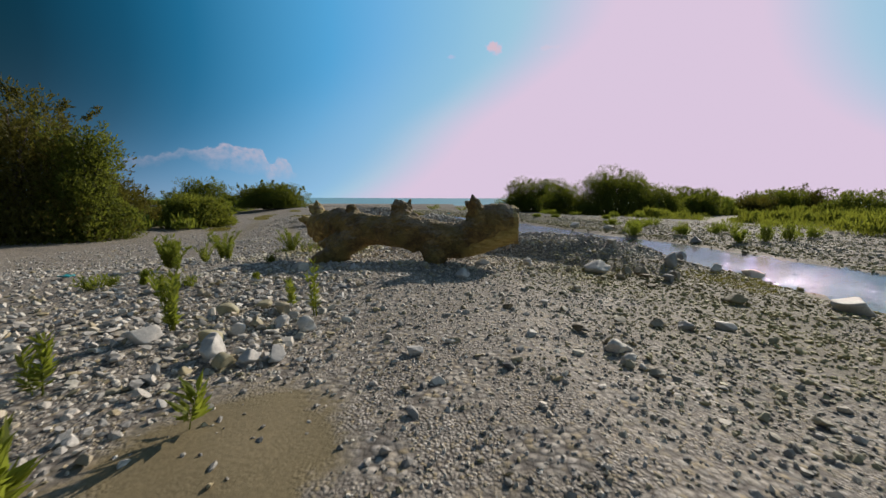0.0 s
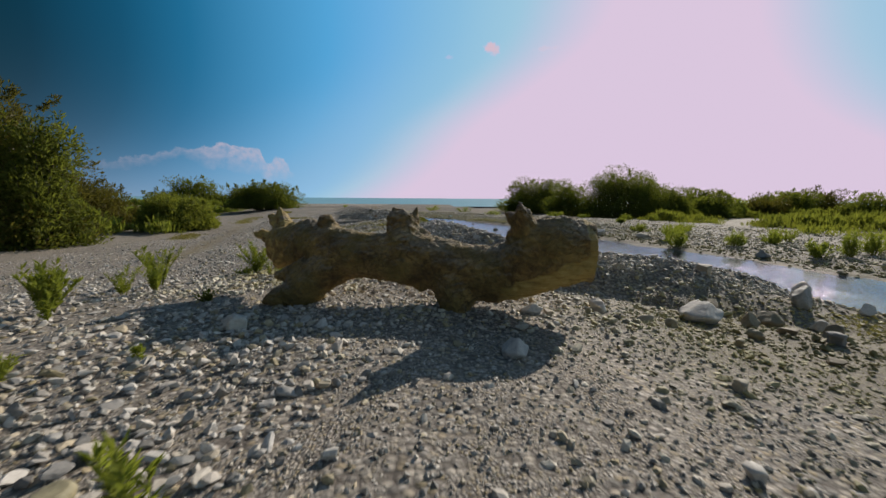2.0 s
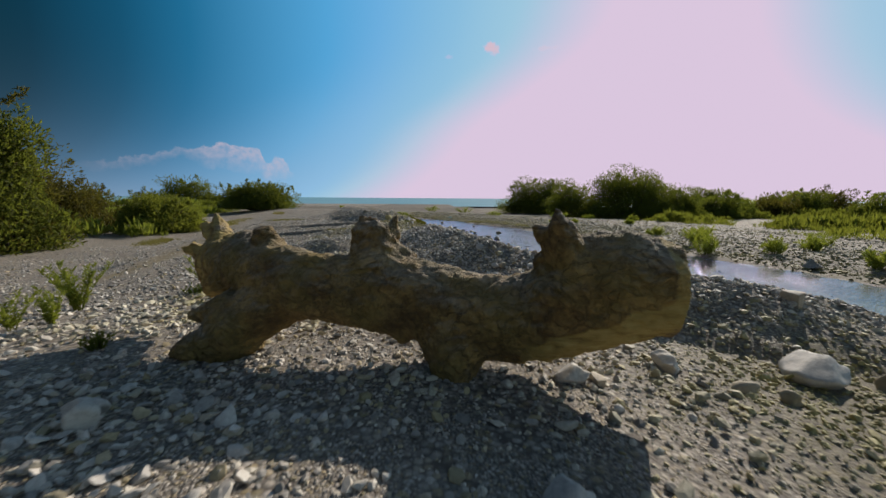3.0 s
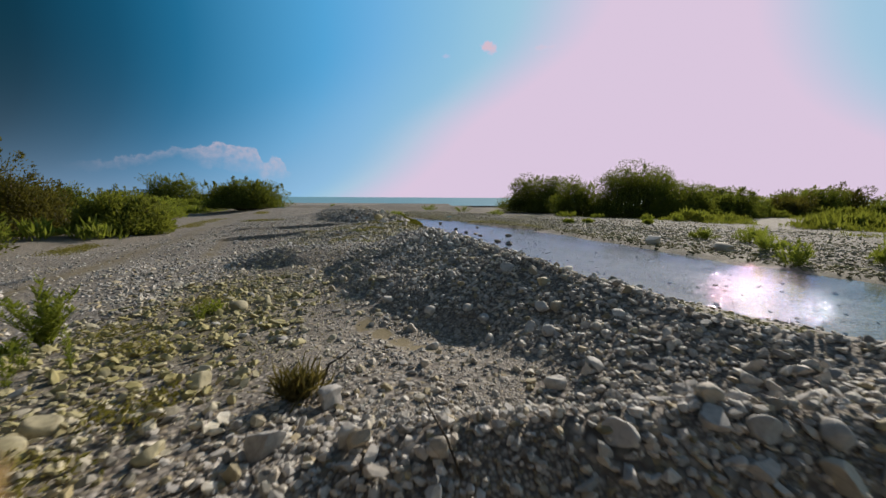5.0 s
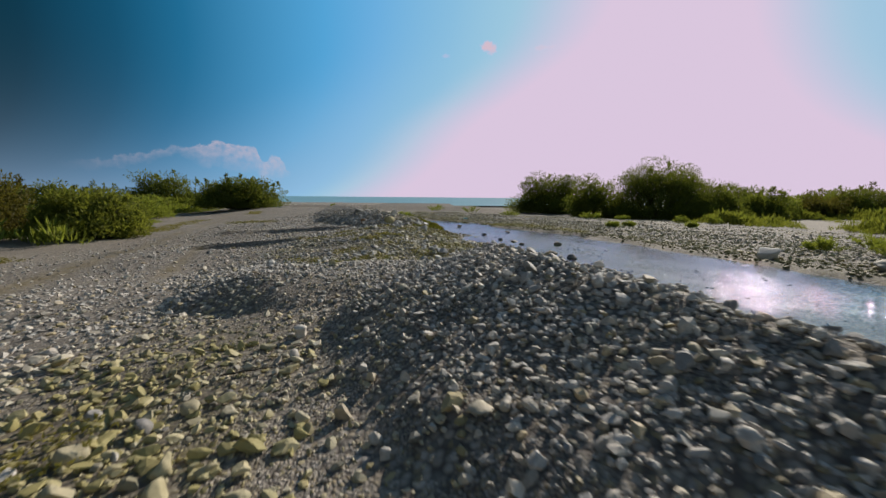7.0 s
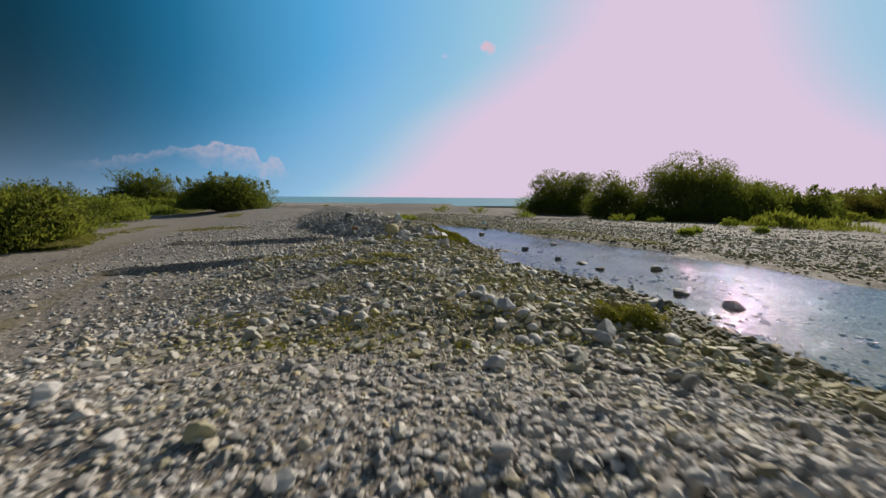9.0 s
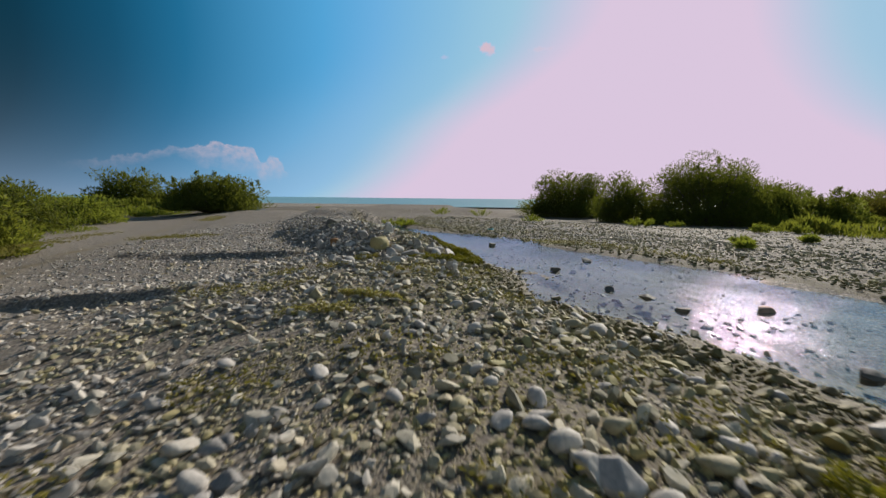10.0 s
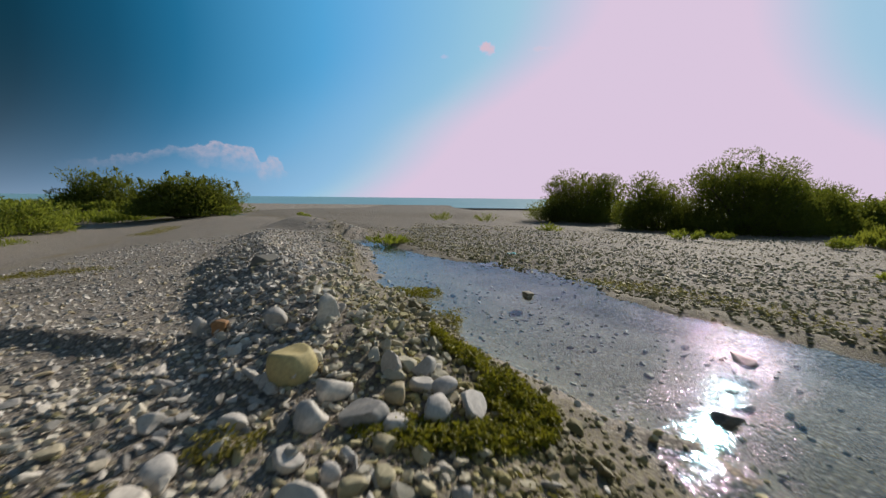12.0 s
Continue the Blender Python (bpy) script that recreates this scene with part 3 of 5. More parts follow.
def make_stream():
    ys = np.arange(-20, 60.01, 0.35)
    near, far = banks(ys)
    u = np.linspace(0, 1, 14)
    gx = (near - 0.8)[:, None] + ((far - near + 1.6)[:, None]) * u[None]
    gy = np.repeat(ys[:, None], 14, 1)
    gz = level(gy)
    i = np.arange(gx.size).reshape(gx.shape)
    f = np.stack([i[:-1, :-1], i[:-1, 1:], i[1:, 1:], i[1:, :-1]], -1).reshape(-1, 4)
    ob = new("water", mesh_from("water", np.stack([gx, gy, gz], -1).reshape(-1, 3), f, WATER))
    ob.visible_shadow = False          # lets the daylight reach the bed
    return tagged(ob, "shallow clear rippling stream glittering in the sun", "water", kind="structure")


make_stream()


def make_sea():
    m, n = material("sea_water")
    pos = n.node("ShaderNodeNewGeometry").outputs["Position"]
    w = n.noise(n.node("ShaderNodeMapping", {"Vector": pos, "Scale": (0.3, 1.0, 1.0)}).outputs[0], 0.12, 5.0)
    col = n.ramp(w, [(0.3, (0.13, 0.29, 0.37)), (0.7, (0.22, 0.40, 0.48))])
    finish(n, col, 0.6, w, 0.3, 0.5, **{"Specular IOR Level": 0.1})
    xs, ys = np.array([-4500.0, -1500, -500, 500, 1500, 4500]), np.array([150.0, 300, 700, 1500, 3000, 4800])
    gx, gy = np.meshgrid(xs, ys)
    i = np.arange(36).reshape(6, 6)
    f = np.stack([i[:-1, :-1], i[:-1, 1:], i[1:, 1:], i[1:, :-1]], -1).reshape(-1, 4)
    ob = new("sea", mesh_from("sea", np.stack([gx, gy, np.full(gx.shape, -1.95)], -1).reshape(-1, 3), f, m))
    tagged(ob, "calm blue-green sea reaching the horizon", "sea", kind="structure")


make_sea()


# ---- building blocks ----
def part(name, data, parent, label=""):
    """Links a mesh as one part under a thing or under a part."""
    ob = new(name, data)
    ob.parent = parent
    return tagged(ob, label)


def thing(name, x, y, z, label, category, group=""):
    ob = new(name)
    ob.empty_display_size = 0.1
    ob.location = (x, y, z)
    return tagged(ob, label, category, group)


def from_bm(name, bm, mat, shade=True):
    me = bpy.data.meshes.new(name)
    bm.to_mesh(me)
    bm.free()
    for p in me.polygons:
        p.use_smooth = shade
    me.materials.append(mat)
    return me


def stone_shape(seed, level, rough=0.22, pitted=0.0, facets=(5, 9)):
    """Vertices and triangles of one rounded, uneven river stone of radius about 1."""
    rng = np.random.default_rng(seed)
    bm = bmesh.new()
    bmesh.ops.create_icosphere(bm, subdivisions=level, radius=1.0)
    v = np.array([p.co[:] for p in bm.verts])
    f = np.array([[p.index for p in q.verts] for q in bm.faces])
    bm.free()
    # a few flat facets, as broken and worn stones have
    for _ in range(rng.integers(*facets)):
        a = rng.normal(size=3)
        a /= np.linalg.norm(a)
        cut = rng.uniform(0.34, 0.68)
        over = np.maximum(0, v @ a - cut)
        v = v - over[:, None] * a * 0.97
    v = v / np.abs(v).max()
    for k in range(3):
        w = rng.normal(size=3) * (1.2 + k)
        v = v * (1 + rough * 0.45 / (k + 1) * np.sin(v @ w + rng.uniform(0, 6)))[:, None]
    if pitted:
        v = v * np.array([1 + pitted * noise.fractal(Vector(p) * 2.2 + Vector((seed, 0, 0)), 1.0, 2.0, 4) for p in v])[:, None]
    return v, f


def turns(rng, n, tilt):
    """n rotation matrices: any turn about z, and a tilt."""
    a, b, c = rng.uniform(0, 2 * np.pi, n), rng.normal(0, tilt, n), rng.normal(0, tilt, n)
    ca, sa, cb, sb, cc, sc = np.cos(a), np.sin(a), np.cos(b), np.sin(b), np.cos(c), np.sin(c)
    o, i = np.zeros(n), np.ones(n)
    rz = np.stack([np.stack([ca, -sa, o], -1), np.stack([sa, ca, o], -1), np.stack([o, o, i], -1)], 1)
    rx = np.stack([np.stack([i, o, o], -1), np.stack([o, cb, -sb], -1), np.stack([o, sb, cb], -1)], 1)
    ry = np.stack([np.stack([cc, o, sc], -1), np.stack([o, i, o], -1), np.stack([-sc, o, cc], -1)], 1)
    return rx @ ry @ rz


def scatter_mesh(name, shapes, pos, size, rng, mat, tilt=0.35, flat=(0.5, 0.85), shade=True):
    """One mesh of many stones: shapes in turn at the places pos, each about size in radius."""
    vs, fs, base = [], [], 0
    for k, (v, f) in enumerate(shapes):
        p, s = pos[k::len(shapes)], size[k::len(shapes)]
        n = len(p)
        if not n:
            continue
        sc = np.stack([s * rng.uniform(0.85, 1.4, n), s * rng.uniform(0.7, 1.0, n), s * rng.uniform(*flat, n)], -1)
        m = turns(rng, n, tilt)
        w = np.einsum("nij,nvj->nvi", m.transpose(0, 2, 1), v[None] * sc[:, None]) + p[:, None]
        vs.append(w.reshape(-1, 3))
        fs.append((f[None] + (base + np.arange(n) * len(v))[:, None, None]).reshape(-1, 3))
        base += n * len(v)
    vs = np.concatenate(vs)
    return mesh_from(name, vs, np.concatenate(fs), mat, shade, (("damp", damp(vs[:, 0], vs[:, 1])),))


def tube(bm, points, radii, sides=7, cap=True):
    """A tapered tube along points."""
    rings = []
    for i, (p, r) in enumerate(zip(points, radii)):
        p = Vector(p)
        d = (Vector(points[min(i + 1, len(points) - 1)]) - Vector(points[max(i - 1, 0)])).normalized()
        q = d.to_track_quat("Z", "Y")
        rings.append([bm.verts.new(p + q @ Vector((math.cos(a) * r, math.sin(a) * r, 0))) for a in (k * 2 * math.pi / sides for k in range(sides))])
    for a, b in zip(rings, rings[1:]):
        for k in range(sides):
            bm.faces.new((a[k], a[(k + 1) % sides], b[(k + 1) % sides], b[k]))
    if cap:
        bm.faces.new(rings[0][::-1])
        bm.faces.new(rings[-1])


def leaves_mesh(name, pos, along, length, width, rng, mat, fold=0.25):
    """Lance-shaped leaves, two folded triangles pairs each, at pos and pointing along."""
    n = len(pos)
    along = along / np.maximum(np.linalg.norm(along, axis=1, keepdims=True), 1e-6)
    side = np.cross(along, rng.normal(size=(n, 3)))
    side /= np.maximum(np.linalg.norm(side, axis=1, keepdims=True), 1e-6)
    nor = np.cross(along, side)
    length, width = np.broadcast_to(length, n)[:, None], np.broadcast_to(width, n)[:, None]
    a = pos
    b = pos + along * length * 0.45 + side * width * 0.5 + nor * width * fold
    c = pos + along * length - nor * length * 0.10
    d = pos + along * length * 0.45 - side * width * 0.5 + nor * width * fold
    v = np.stack([a, b, c, d], 1).reshape(-1, 3)
    i = np.arange(n)[:, None] * 4
    f = np.concatenate([i + np.array([[0, 1, 2]]), i + np.array([[0, 2, 3]])])
    return mesh_from(name, v, f, mat, False)


# ---- the driftwood trunk ----
def section_loft(bm, stations, sides=28, seed=0):
    """A log from stations of x, y, z, half depth, half height; the ends are closed."""
    rings = []
    for i, (x, y, z, ry, rz) in enumerate(stations):
        ring = []
        nx = stations[min(i + 1, len(stations) - 1)]
        px = stations[max(i - 1, 0)]
        d = Vector((nx[0] - px[0], nx[1] - px[1], 0)).normalized()
        out = Vector((-d.y, d.x, 0))
        for k in range(sides):
            a = k * 2 * math.pi / sides
            r = 1 + 0.07 * noise.noise(Vector((x * 1.7 + seed, math.cos(a) * 1.3, math.sin(a) * 1.3)))
            ring.append(bm.verts.new(Vector((x, y, z)) + out * math.cos(a) * ry * r + Vector((0, 0, math.sin(a) * rz * r))))
        rings.append(ring)
    for a, b in zip(rings, rings[1:]):
        for k in range(sides):
            bm.faces.new((a[k], a[(k + 1) % sides], b[(k + 1) % sides], b[k]))
    bm.faces.new(rings[0][::-1])
    bm.faces.new(rings[-1])


def driftwood():
    log = thing("driftwood_log", -0.7, 6.65, -0.09, "weathered brown driftwood trunk with broken branch stubs lying on gravel", "driftwood")
    bm = bmesh.new()
    trunk = [(0.955, 6.25, 0.502, 0.245, 0.272), (0.83, 6.26, 0.504, 0.255, 0.304), (0.70, 6.28, 0.499, 0.26, 0.338), (0.59, 6.32, 0.459, 0.26, 0.352), (0.46, 6.36, 0.428, 0.26, 0.37), (0.34, 6.41, 0.36, 0.26, 0.33),
             (0.21, 6.46, 0.288, 0.25, 0.284), (0.08, 6.50, 0.272, 0.24, 0.258), (-0.08, 6.54, 0.284, 0.23, 0.244), (-0.25, 6.58, 0.306, 0.22, 0.255), (-0.43, 6.62, 0.33, 0.22, 0.268), (-0.60, 6.66, 0.355, 0.21, 0.275),
             (-0.79, 6.70, 0.373, 0.21, 0.257), (-0.98, 6.74, 0.376, 0.21, 0.248), (-1.17, 6.78, 0.386, 0.22, 0.245), (-1.38, 6.86, 0.40, 0.225, 0.26), (-1.60, 6.98, 0.43, 0.225, 0.262), (-1.80, 7.16, 0.45, 0.22, 0.24),
             (-2.02, 7.40, 0.44, 0.21, 0.225), (-2.24, 7.64, 0.42, 0.20, 0.22), (-2.44, 7.84, 0.40, 0.18, 0.20), (-2.56, 7.96, 0.40, 0.12, 0.13)]
    section_loft(bm, trunk)
    # the leg under the middle, broad at the top, and the little broken stub beside it
    tube(bm, [(-0.22, 6.66, 0.30), (-0.23, 6.54, 0.12), (-0.235, 6.44, -0.04), (-0.235, 6.40, -0.22)], [0.30, 0.245, 0.17, 0.125], 18)
    tube(bm, [(-0.02, 6.52, 0.16), (0.16, 6.46, 0.13), (0.42, 6.40, 0.20)], [0.20, 0.15, 0.10], 14)
    tube(bm, [(-0.50, 6.62, 0.18), (-0.55, 6.59, 0.11), (-0.59, 6.58, 0.06)], [0.12, 0.07, 0.025], 10)
    # the root that slants down to the gravel and splits into two blunt toes
    tube(bm, [(-1.38, 6.88, 0.34), (-1.62, 6.86, 0.18), (-1.80, 6.83, 0.06), (-1.92, 6.80, -0.06)], [0.23, 0.22, 0.20, 0.17], 18)
    tube(bm, [(-1.66, 6.86, 0.06), (-1.84, 6.82, -0.05), (-1.90, 6.80, -0.16)], [0.17, 0.15, 0.12], 14)
    tube(bm, [(-1.82, 6.83, 0.0), (-2.02, 6.81, -0.04), (-2.16, 6.81, -0.09), (-2.24, 6.82, -0.12)], [0.16, 0.12, 0.075, 0.03], 12)
    tube(bm, [(-1.78, 6.88, 0.20), (-1.98, 6.88, 0.16), (-2.12, 6.89, 0.145)], [0.16, 0.095, 0.04], 12)
    # the horn and the shoulder at the sawn end
    tube(bm, [(0.46, 6.36, 0.55), (0.38, 6.31, 0.70), (0.33, 6.25, 0.825), (0.295, 6.21, 0.945)], [0.20, 0.145, 0.085, 0.016], 14)
    tube(bm, [(0.36, 6.33, 0.74), (0.25, 6.32, 0.80), (0.195, 6.32, 0.845)], [0.12, 0.065, 0.02], 10)
    tube(bm, [(0.30, 6.36, 0.60), (0.255, 6.35, 0.69)], [0.11, 0.05], 10)
    tube(bm, [(0.56, 6.34, 0.62), (0.68, 6.30, 0.74), (0.72, 6.29, 0.80)], [0.22, 0.13, 0.06], 14)
    # the stump of a limb, hollow, with a broken rim
    tube(bm, [(-0.76, 6.74, 0.50), (-0.77, 6.78, 0.66), (-0.785, 6.80, 0.78), (-0.785, 6.81, 0.80)], [0.24, 0.175, 0.155, 0.12], 16)
    tube(bm, [(-0.85, 6.80, 0.76), (-0.855, 6.81, 0.885)], [0.075, 0.028], 8)
    tube(bm, [(-0.78, 6.82, 0.76), (-0.785, 6.82, 0.865)], [0.06, 0.03], 8)
    tube(bm, [(-0.66, 6.80, 0.75), (-0.615, 6.81, 0.895)], [0.075, 0.016], 8)
    tube(bm, [(-0.62, 6.78, 0.60), (-0.50, 6.75, 0.56)], [0.10, 0.06], 10)
    # the knob over the root and the ridge behind it
    tube(bm, [(-1.56, 6.98, 0.58), (-1.585, 6.95, 0.70), (-1.595, 6.94, 0.785)], [0.15, 0.10, 0.055], 12)
    tube(bm, [(-1.62, 7.02, 0.60), (-1.85, 7.24, 0.64), (-2.05, 7.46, 0.60)], [0.11, 0.10, 0.08], 10)
    # the torn root plate: knobs, hooks and stubs
    tube(bm, [(-2.28, 7.72, 0.52), (-2.36, 7.84, 0.66), (-2.43, 7.90, 0.76), (-2.44, 7.90, 0.85)], [0.14, 0.10, 0.075, 0.02], 10)
    tube(bm, [(-2.40, 7.84, 0.60), (-2.53, 7.90, 0.69), (-2.56, 7.90, 0.75)], [0.10, 0.075, 0.035], 9)
    tube(bm, [(-2.50, 7.90, 0.42), (-2.64, 7.92, 0.47), (-2.71, 7.92, 0.55)], [0.13, 0.09, 0.045], 10)
    tube(bm, [(-2.64, 7.92, 0.48), (-2.75, 7.92, 0.49), (-2.78, 7.91, 0.53)], [0.07, 0.055, 0.03], 8)
    tube(bm, [(-2.38, 7.82, 0.34), (-2.52, 7.84, 0.24), (-2.58, 7.84, 0.20)], [0.16, 0.12, 0.06], 10)
    tube(bm, [(-2.20, 7.58, 0.34), (-2.36, 7.64, 0.20), (-2.42, 7.68, 0.11)], [0.17, 0.12, 0.05], 10)
    tube(bm, [(-2.10, 7.52, 0.54), (-2.20, 7.62, 0.66)], [0.12, 0.05], 9)
    tube(bm, [(-1.98, 7.20, 0.36), (-2.12, 7.24, 0.30)], [0.15, 0.07], 9)
    ob = part("trunk", from_bm("trunk", bm, WOOD), log)
    ob.data.materials.append(BARE_WOOD)
    ob.matrix_parent_inverse = Matrix.Translation((0.7, -6.65, 0.09))
    r = ob.modifiers.new("union", "REMESH")
    r.mode, r.voxel_size, r.use_smooth_shade = "VOXEL", 0.012, True
    s = ob.modifiers.new("ease", "SMOOTH")
    s.factor, s.iterations = 0.5, 1
    for size, force, hard in ((0.30, 0.040, False), (0.13, 0.030, True), (0.055, 0.016, True), (0.02, 0.006, False)):
        tex = bpy.data.textures.new("bark", "CLOUDS")
        tex.noise_scale, tex.noise_type, tex.noise_depth = size, "HARD_NOISE" if hard else "SOFT_NOISE", 3
        d = ob.modifiers.new("bark", "DISPLACE")
        d.texture, d.strength, d.mid_level, d.texture_coords = tex, force, 0.5, "LOCAL"
    # the sawn face
    bm = bmesh.new()
    ring = []
    for k in range(40):
        a = k * 2 * math.pi / 40
        w = 1 + 0.06 * math.sin(3 * a + 1) + 0.03 * math.sin(7 * a)
        ring.append((math.cos(a) * 0.225 * w, math.sin(a) * 0.255 * w))
    d = Vector((0.985, -0.17, 0)).normalized()
    out = Vector((-d.y, d.x, 0))
    rings = []
    for q, (scale, off) in enumerate(((1.0, -0.05), (1.0, 0.0), (0.96, 0.012), (0.6, 0.010), (0.25, 0.006))):
        rings.append([bm.verts.new(Vector((0.965, 6.25, 0.502)) + d * (off + 0.006 * noise.noise(Vector((u * 9, v * 9, 0)))) + out * u * scale + Vector((0, 0, v * scale))) for u, v in ring])
    for a, b in zip(rings, rings[1:]):
        for k in range(40):
            bm.faces.new((a[k], a[(k + 1) % 40], b[(k + 1) % 40], b[k]))
    bm.faces.new(rings[-1])
    part("sawn_face", from_bm("sawn_face", bm, BARE_WOOD), ob, "pale yellow sawn end of the trunk")


driftwood()


# ---- bushes and weeds ----
def bush(name, x, y, rx, ry, tall, count, leaf, seed, mat, label, lumps=26, shoots=18, base=None):
    """A shrub: limbs from the ground and a crown of many small leaves in uneven clumps."""
    rng = np.random.default_rng(seed)
    z0 = height(x, y) if base is None else base
    top = thing(name, x, y, z0, label, "bush", "bushes round the river bed")
    cents = []
    for k in range(lumps):
        a, u = rng.uniform(0, 2 * np.pi), rng.uniform(0.02, 0.9)
        rad = math.sqrt(1 - u * u * 0.9) * rng.uniform(0.35, 0.88)
        cents.append((math.cos(a) * rad * rx, math.sin(a) * rad * ry, tall * (0.03 + u * rng.uniform(0.6, 0.92))))
    for k in range(lumps // 3):
        a = rng.uniform(0, 2 * np.pi)
        cents.append((math.cos(a) * rx * 0.8, math.sin(a) * ry * 0.8, tall * rng.uniform(0.04, 0.14)))
    lumps = len(cents)
    for c in cents[::2]:
        foot = Vector((c[0] * 0.25, c[1] * 0.25, -0.15))
        midp = Vector((c[0] * 0.6, c[1] * 0.6, c[2] * 0.55)) + Vector(rng.normal(0, 0.1, 3)) * tall * 0.3
        bm = bmesh.new()
        tube(bm, [foot, midp, c], [0.02 * tall, 0.012 * tall, 0.004 * tall], 5)
        part("branch", from_bm("branch", bm, TWIG), top)
    cents = np.array(cents)
    pick = rng.integers(0, lumps, count)
    span = rng.uniform(0.6, 1.25, lumps)[pick][:, None] * np.array([[rx * 0.30, ry * 0.30, tall * 0.16]])
    d = rng.normal(size=(count, 3))
    d = d / np.linalg.norm(d, axis=1, keepdims=True) * rng.uniform(0.35, 1.12, (count, 1)) ** 0.6
    p = cents[pick] + d * span
    fill = rng.uniform(0, 1, count) < 0.34
    dome = rng.normal(size=(count, 3))
    dome = dome / np.linalg.norm(dome, axis=1, keepdims=True) * rng.uniform(0.2, 1.0, (count, 1)) ** 0.4
    dome = np.abs(dome) * np.array([[1, 1, 1]]) * np.sign(dome) * np.array([[rx * 0.86, ry * 0.86, tall * 0.80]])
    dome[:, 2] = np.abs(dome[:, 2]) * (0.86 + 0.16 * vnoise(dome[:, 0] + x, dome[:, 1] + y, 2.2 / rx, seed))
    p = np.where(fill[:, None], dome, p)
    along = d * np.array([[1, 1, 0.6]]) + np.array([[0, 0, 0.55]]) + rng.normal(0, 0.5, (count, 3))
    # thin leafy shoots that stand out of the crown
    for k in range(shoots):
        c = cents[rng.integers(0, lumps)]
        s = c + np.array([rng.normal(0, 0.14) * rx, rng.normal(0, 0.14) * ry, tall * rng.uniform(0.10, 0.18)])
        m = int(count * 0.002) + 8
        t = rng.uniform(0, 1, m)[:, None]
        lean = np.array([[rng.normal(0, 0.05), rng.normal(0, 0.05), rng.uniform(0.04, 0.13)]]) * tall
        p = np.concatenate([p, s + lean * t + rng.normal(0, 0.010 * tall, (m, 3))])
        along = np.concatenate([along, lean + rng.normal(0, 0.12 * tall, (m, 3))])
    keep = p[:, 2] > 0.02
    p, along = p[keep], along[keep]
    size = leaf * rng.uniform(0.6, 1.35, len(p))
    part("crown", leaves_mesh("crown", p, along, size, size * 0.34, rng, mat), top)
    return top


def weed(x, y, tall, stems, seed, mat, label, leaf=0.06, spread=0.35, name="weed"):
    """A herb: upright stems set with narrow leaves from foot to tip."""
    rng = np.random.default_rng(seed)
    top = thing(name, x, y, height(x, y), label, "weed", "weeds among the pebbles")
    pos, along = [], []
    for k in range(stems):
        a = rng.uniform(0, 2 * np.pi)
        lean = np.array([math.cos(a), math.sin(a), 0]) * spread * rng.uniform(0.1, 1.0) * tall
        h = tall * rng.uniform(0.6, 1.05)
        foot = np.array([math.cos(a), math.sin(a), 0]) * rng.uniform(0, 0.07) * tall
        pts = [foot + lean * t ** 1.5 + np.array([0, 0, h * t - 0.02]) for t in (0, 0.35, 0.7, 1.0)]
        bm = bmesh.new()
        tube(bm, pts, [0.012 * tall + 0.001, 0.010 * tall, 0.007 * tall, 0.003 * tall], 5)
        part("stem", from_bm("stem", bm, mat), top)
        m = int(20 + 90 * tall)
        t = rng.uniform(0.12, 1.0, m)
        ang = rng.uniform(0, 2 * np.pi, m)
        pos.append(foot + lean * t[:, None] ** 1.5 + np.stack([0 * t, 0 * t, h * t], -1))
        rise = 0.35 + 0.9 * t
        along.append(np.stack([np.cos(ang), np.sin(ang), rise], -1))
    pos, along = np.concatenate(pos), np.concatenate(along)
    size = leaf * rng.uniform(0.6, 1.3, len(pos))
    part("foliage", leaves_mesh("foliage", pos, along, size, size * 0.22, rng, mat), top)
    return top


bush("willow_bush", -20.3, 19.6, 5.0, 3.6, 7.6, 44000, 0.21, 11, OLIVE, "large dark olive-green willow bush beside the gravel", 80, 40)
bush("willow_bush", -16.7, 19.5, 2.0, 1.9, 5.5, 18000, 0.18, 12, WILLOW, "dark green willow shrub with thin leafy branches", 34, 26)
bush("willow_bush", -22.8, 28.5, 3.0, 2.6, 4.2, 14000, 0.20, 13, OLIVE, "olive-green willow bush with thin bare twigs", 34, 34)
bush("shrub", -16.9, 28.3, 2.4, 1.8, 2.4, 22000, 0.19, 14, MEADOW, "low bright green shrub at the edge of the sand", 44, 26)
bush("willow_bush", -37.0, 64.0, 5.5, 3.0, 4.4, 12000, 0.30, 26, WILLOW, "far dark green willow bush behind grass", 40, 20)
bush("shrub", -30.0, 66.0, 6.0, 3.0, 2.9, 9000, 0.30, 27, OLIVE, "far low olive-green shrub behind grass", 36, 20)
bush("willow_bush", -50.0, 60.0, 6.0, 3.0, 3.8, 8000, 0.34, 28, WILLOW, "far dark green willow bush behind grass", 36, 20)
bush("shrub", -24.0, 38.0, 2.6, 2.4, 2.6, 8000, 0.20, 15, WILLOW, "rounded dark green shrub", 26, 16)
bush("shrub", -27.0, 45.0, 3.0, 3.0, 2.2, 7000, 0.22, 16, FRESH, "low spreading green shrub", 30, 16)
bush("willow_bush", -22.6, 55.0, 5.0, 3.0, 3.7, 24000, 0.24, 17, WILLOW, "broad dense green willow bush on the gravel bar", 60, 34, -0.5)
bush("willow_bush", 12.5, 60.0, 4.8, 3.6, 5.4, 36000, 0.21, 18, WILLOW, "dense dark green willow bush against the light", 56, 14)
bush("willow_bush", 19.6, 47.8, 5.4, 3.6, 6.0, 52000, 0.18, 19, WILLOW, "tall dark willow bush with a ragged top", 80, 12, -1.0)
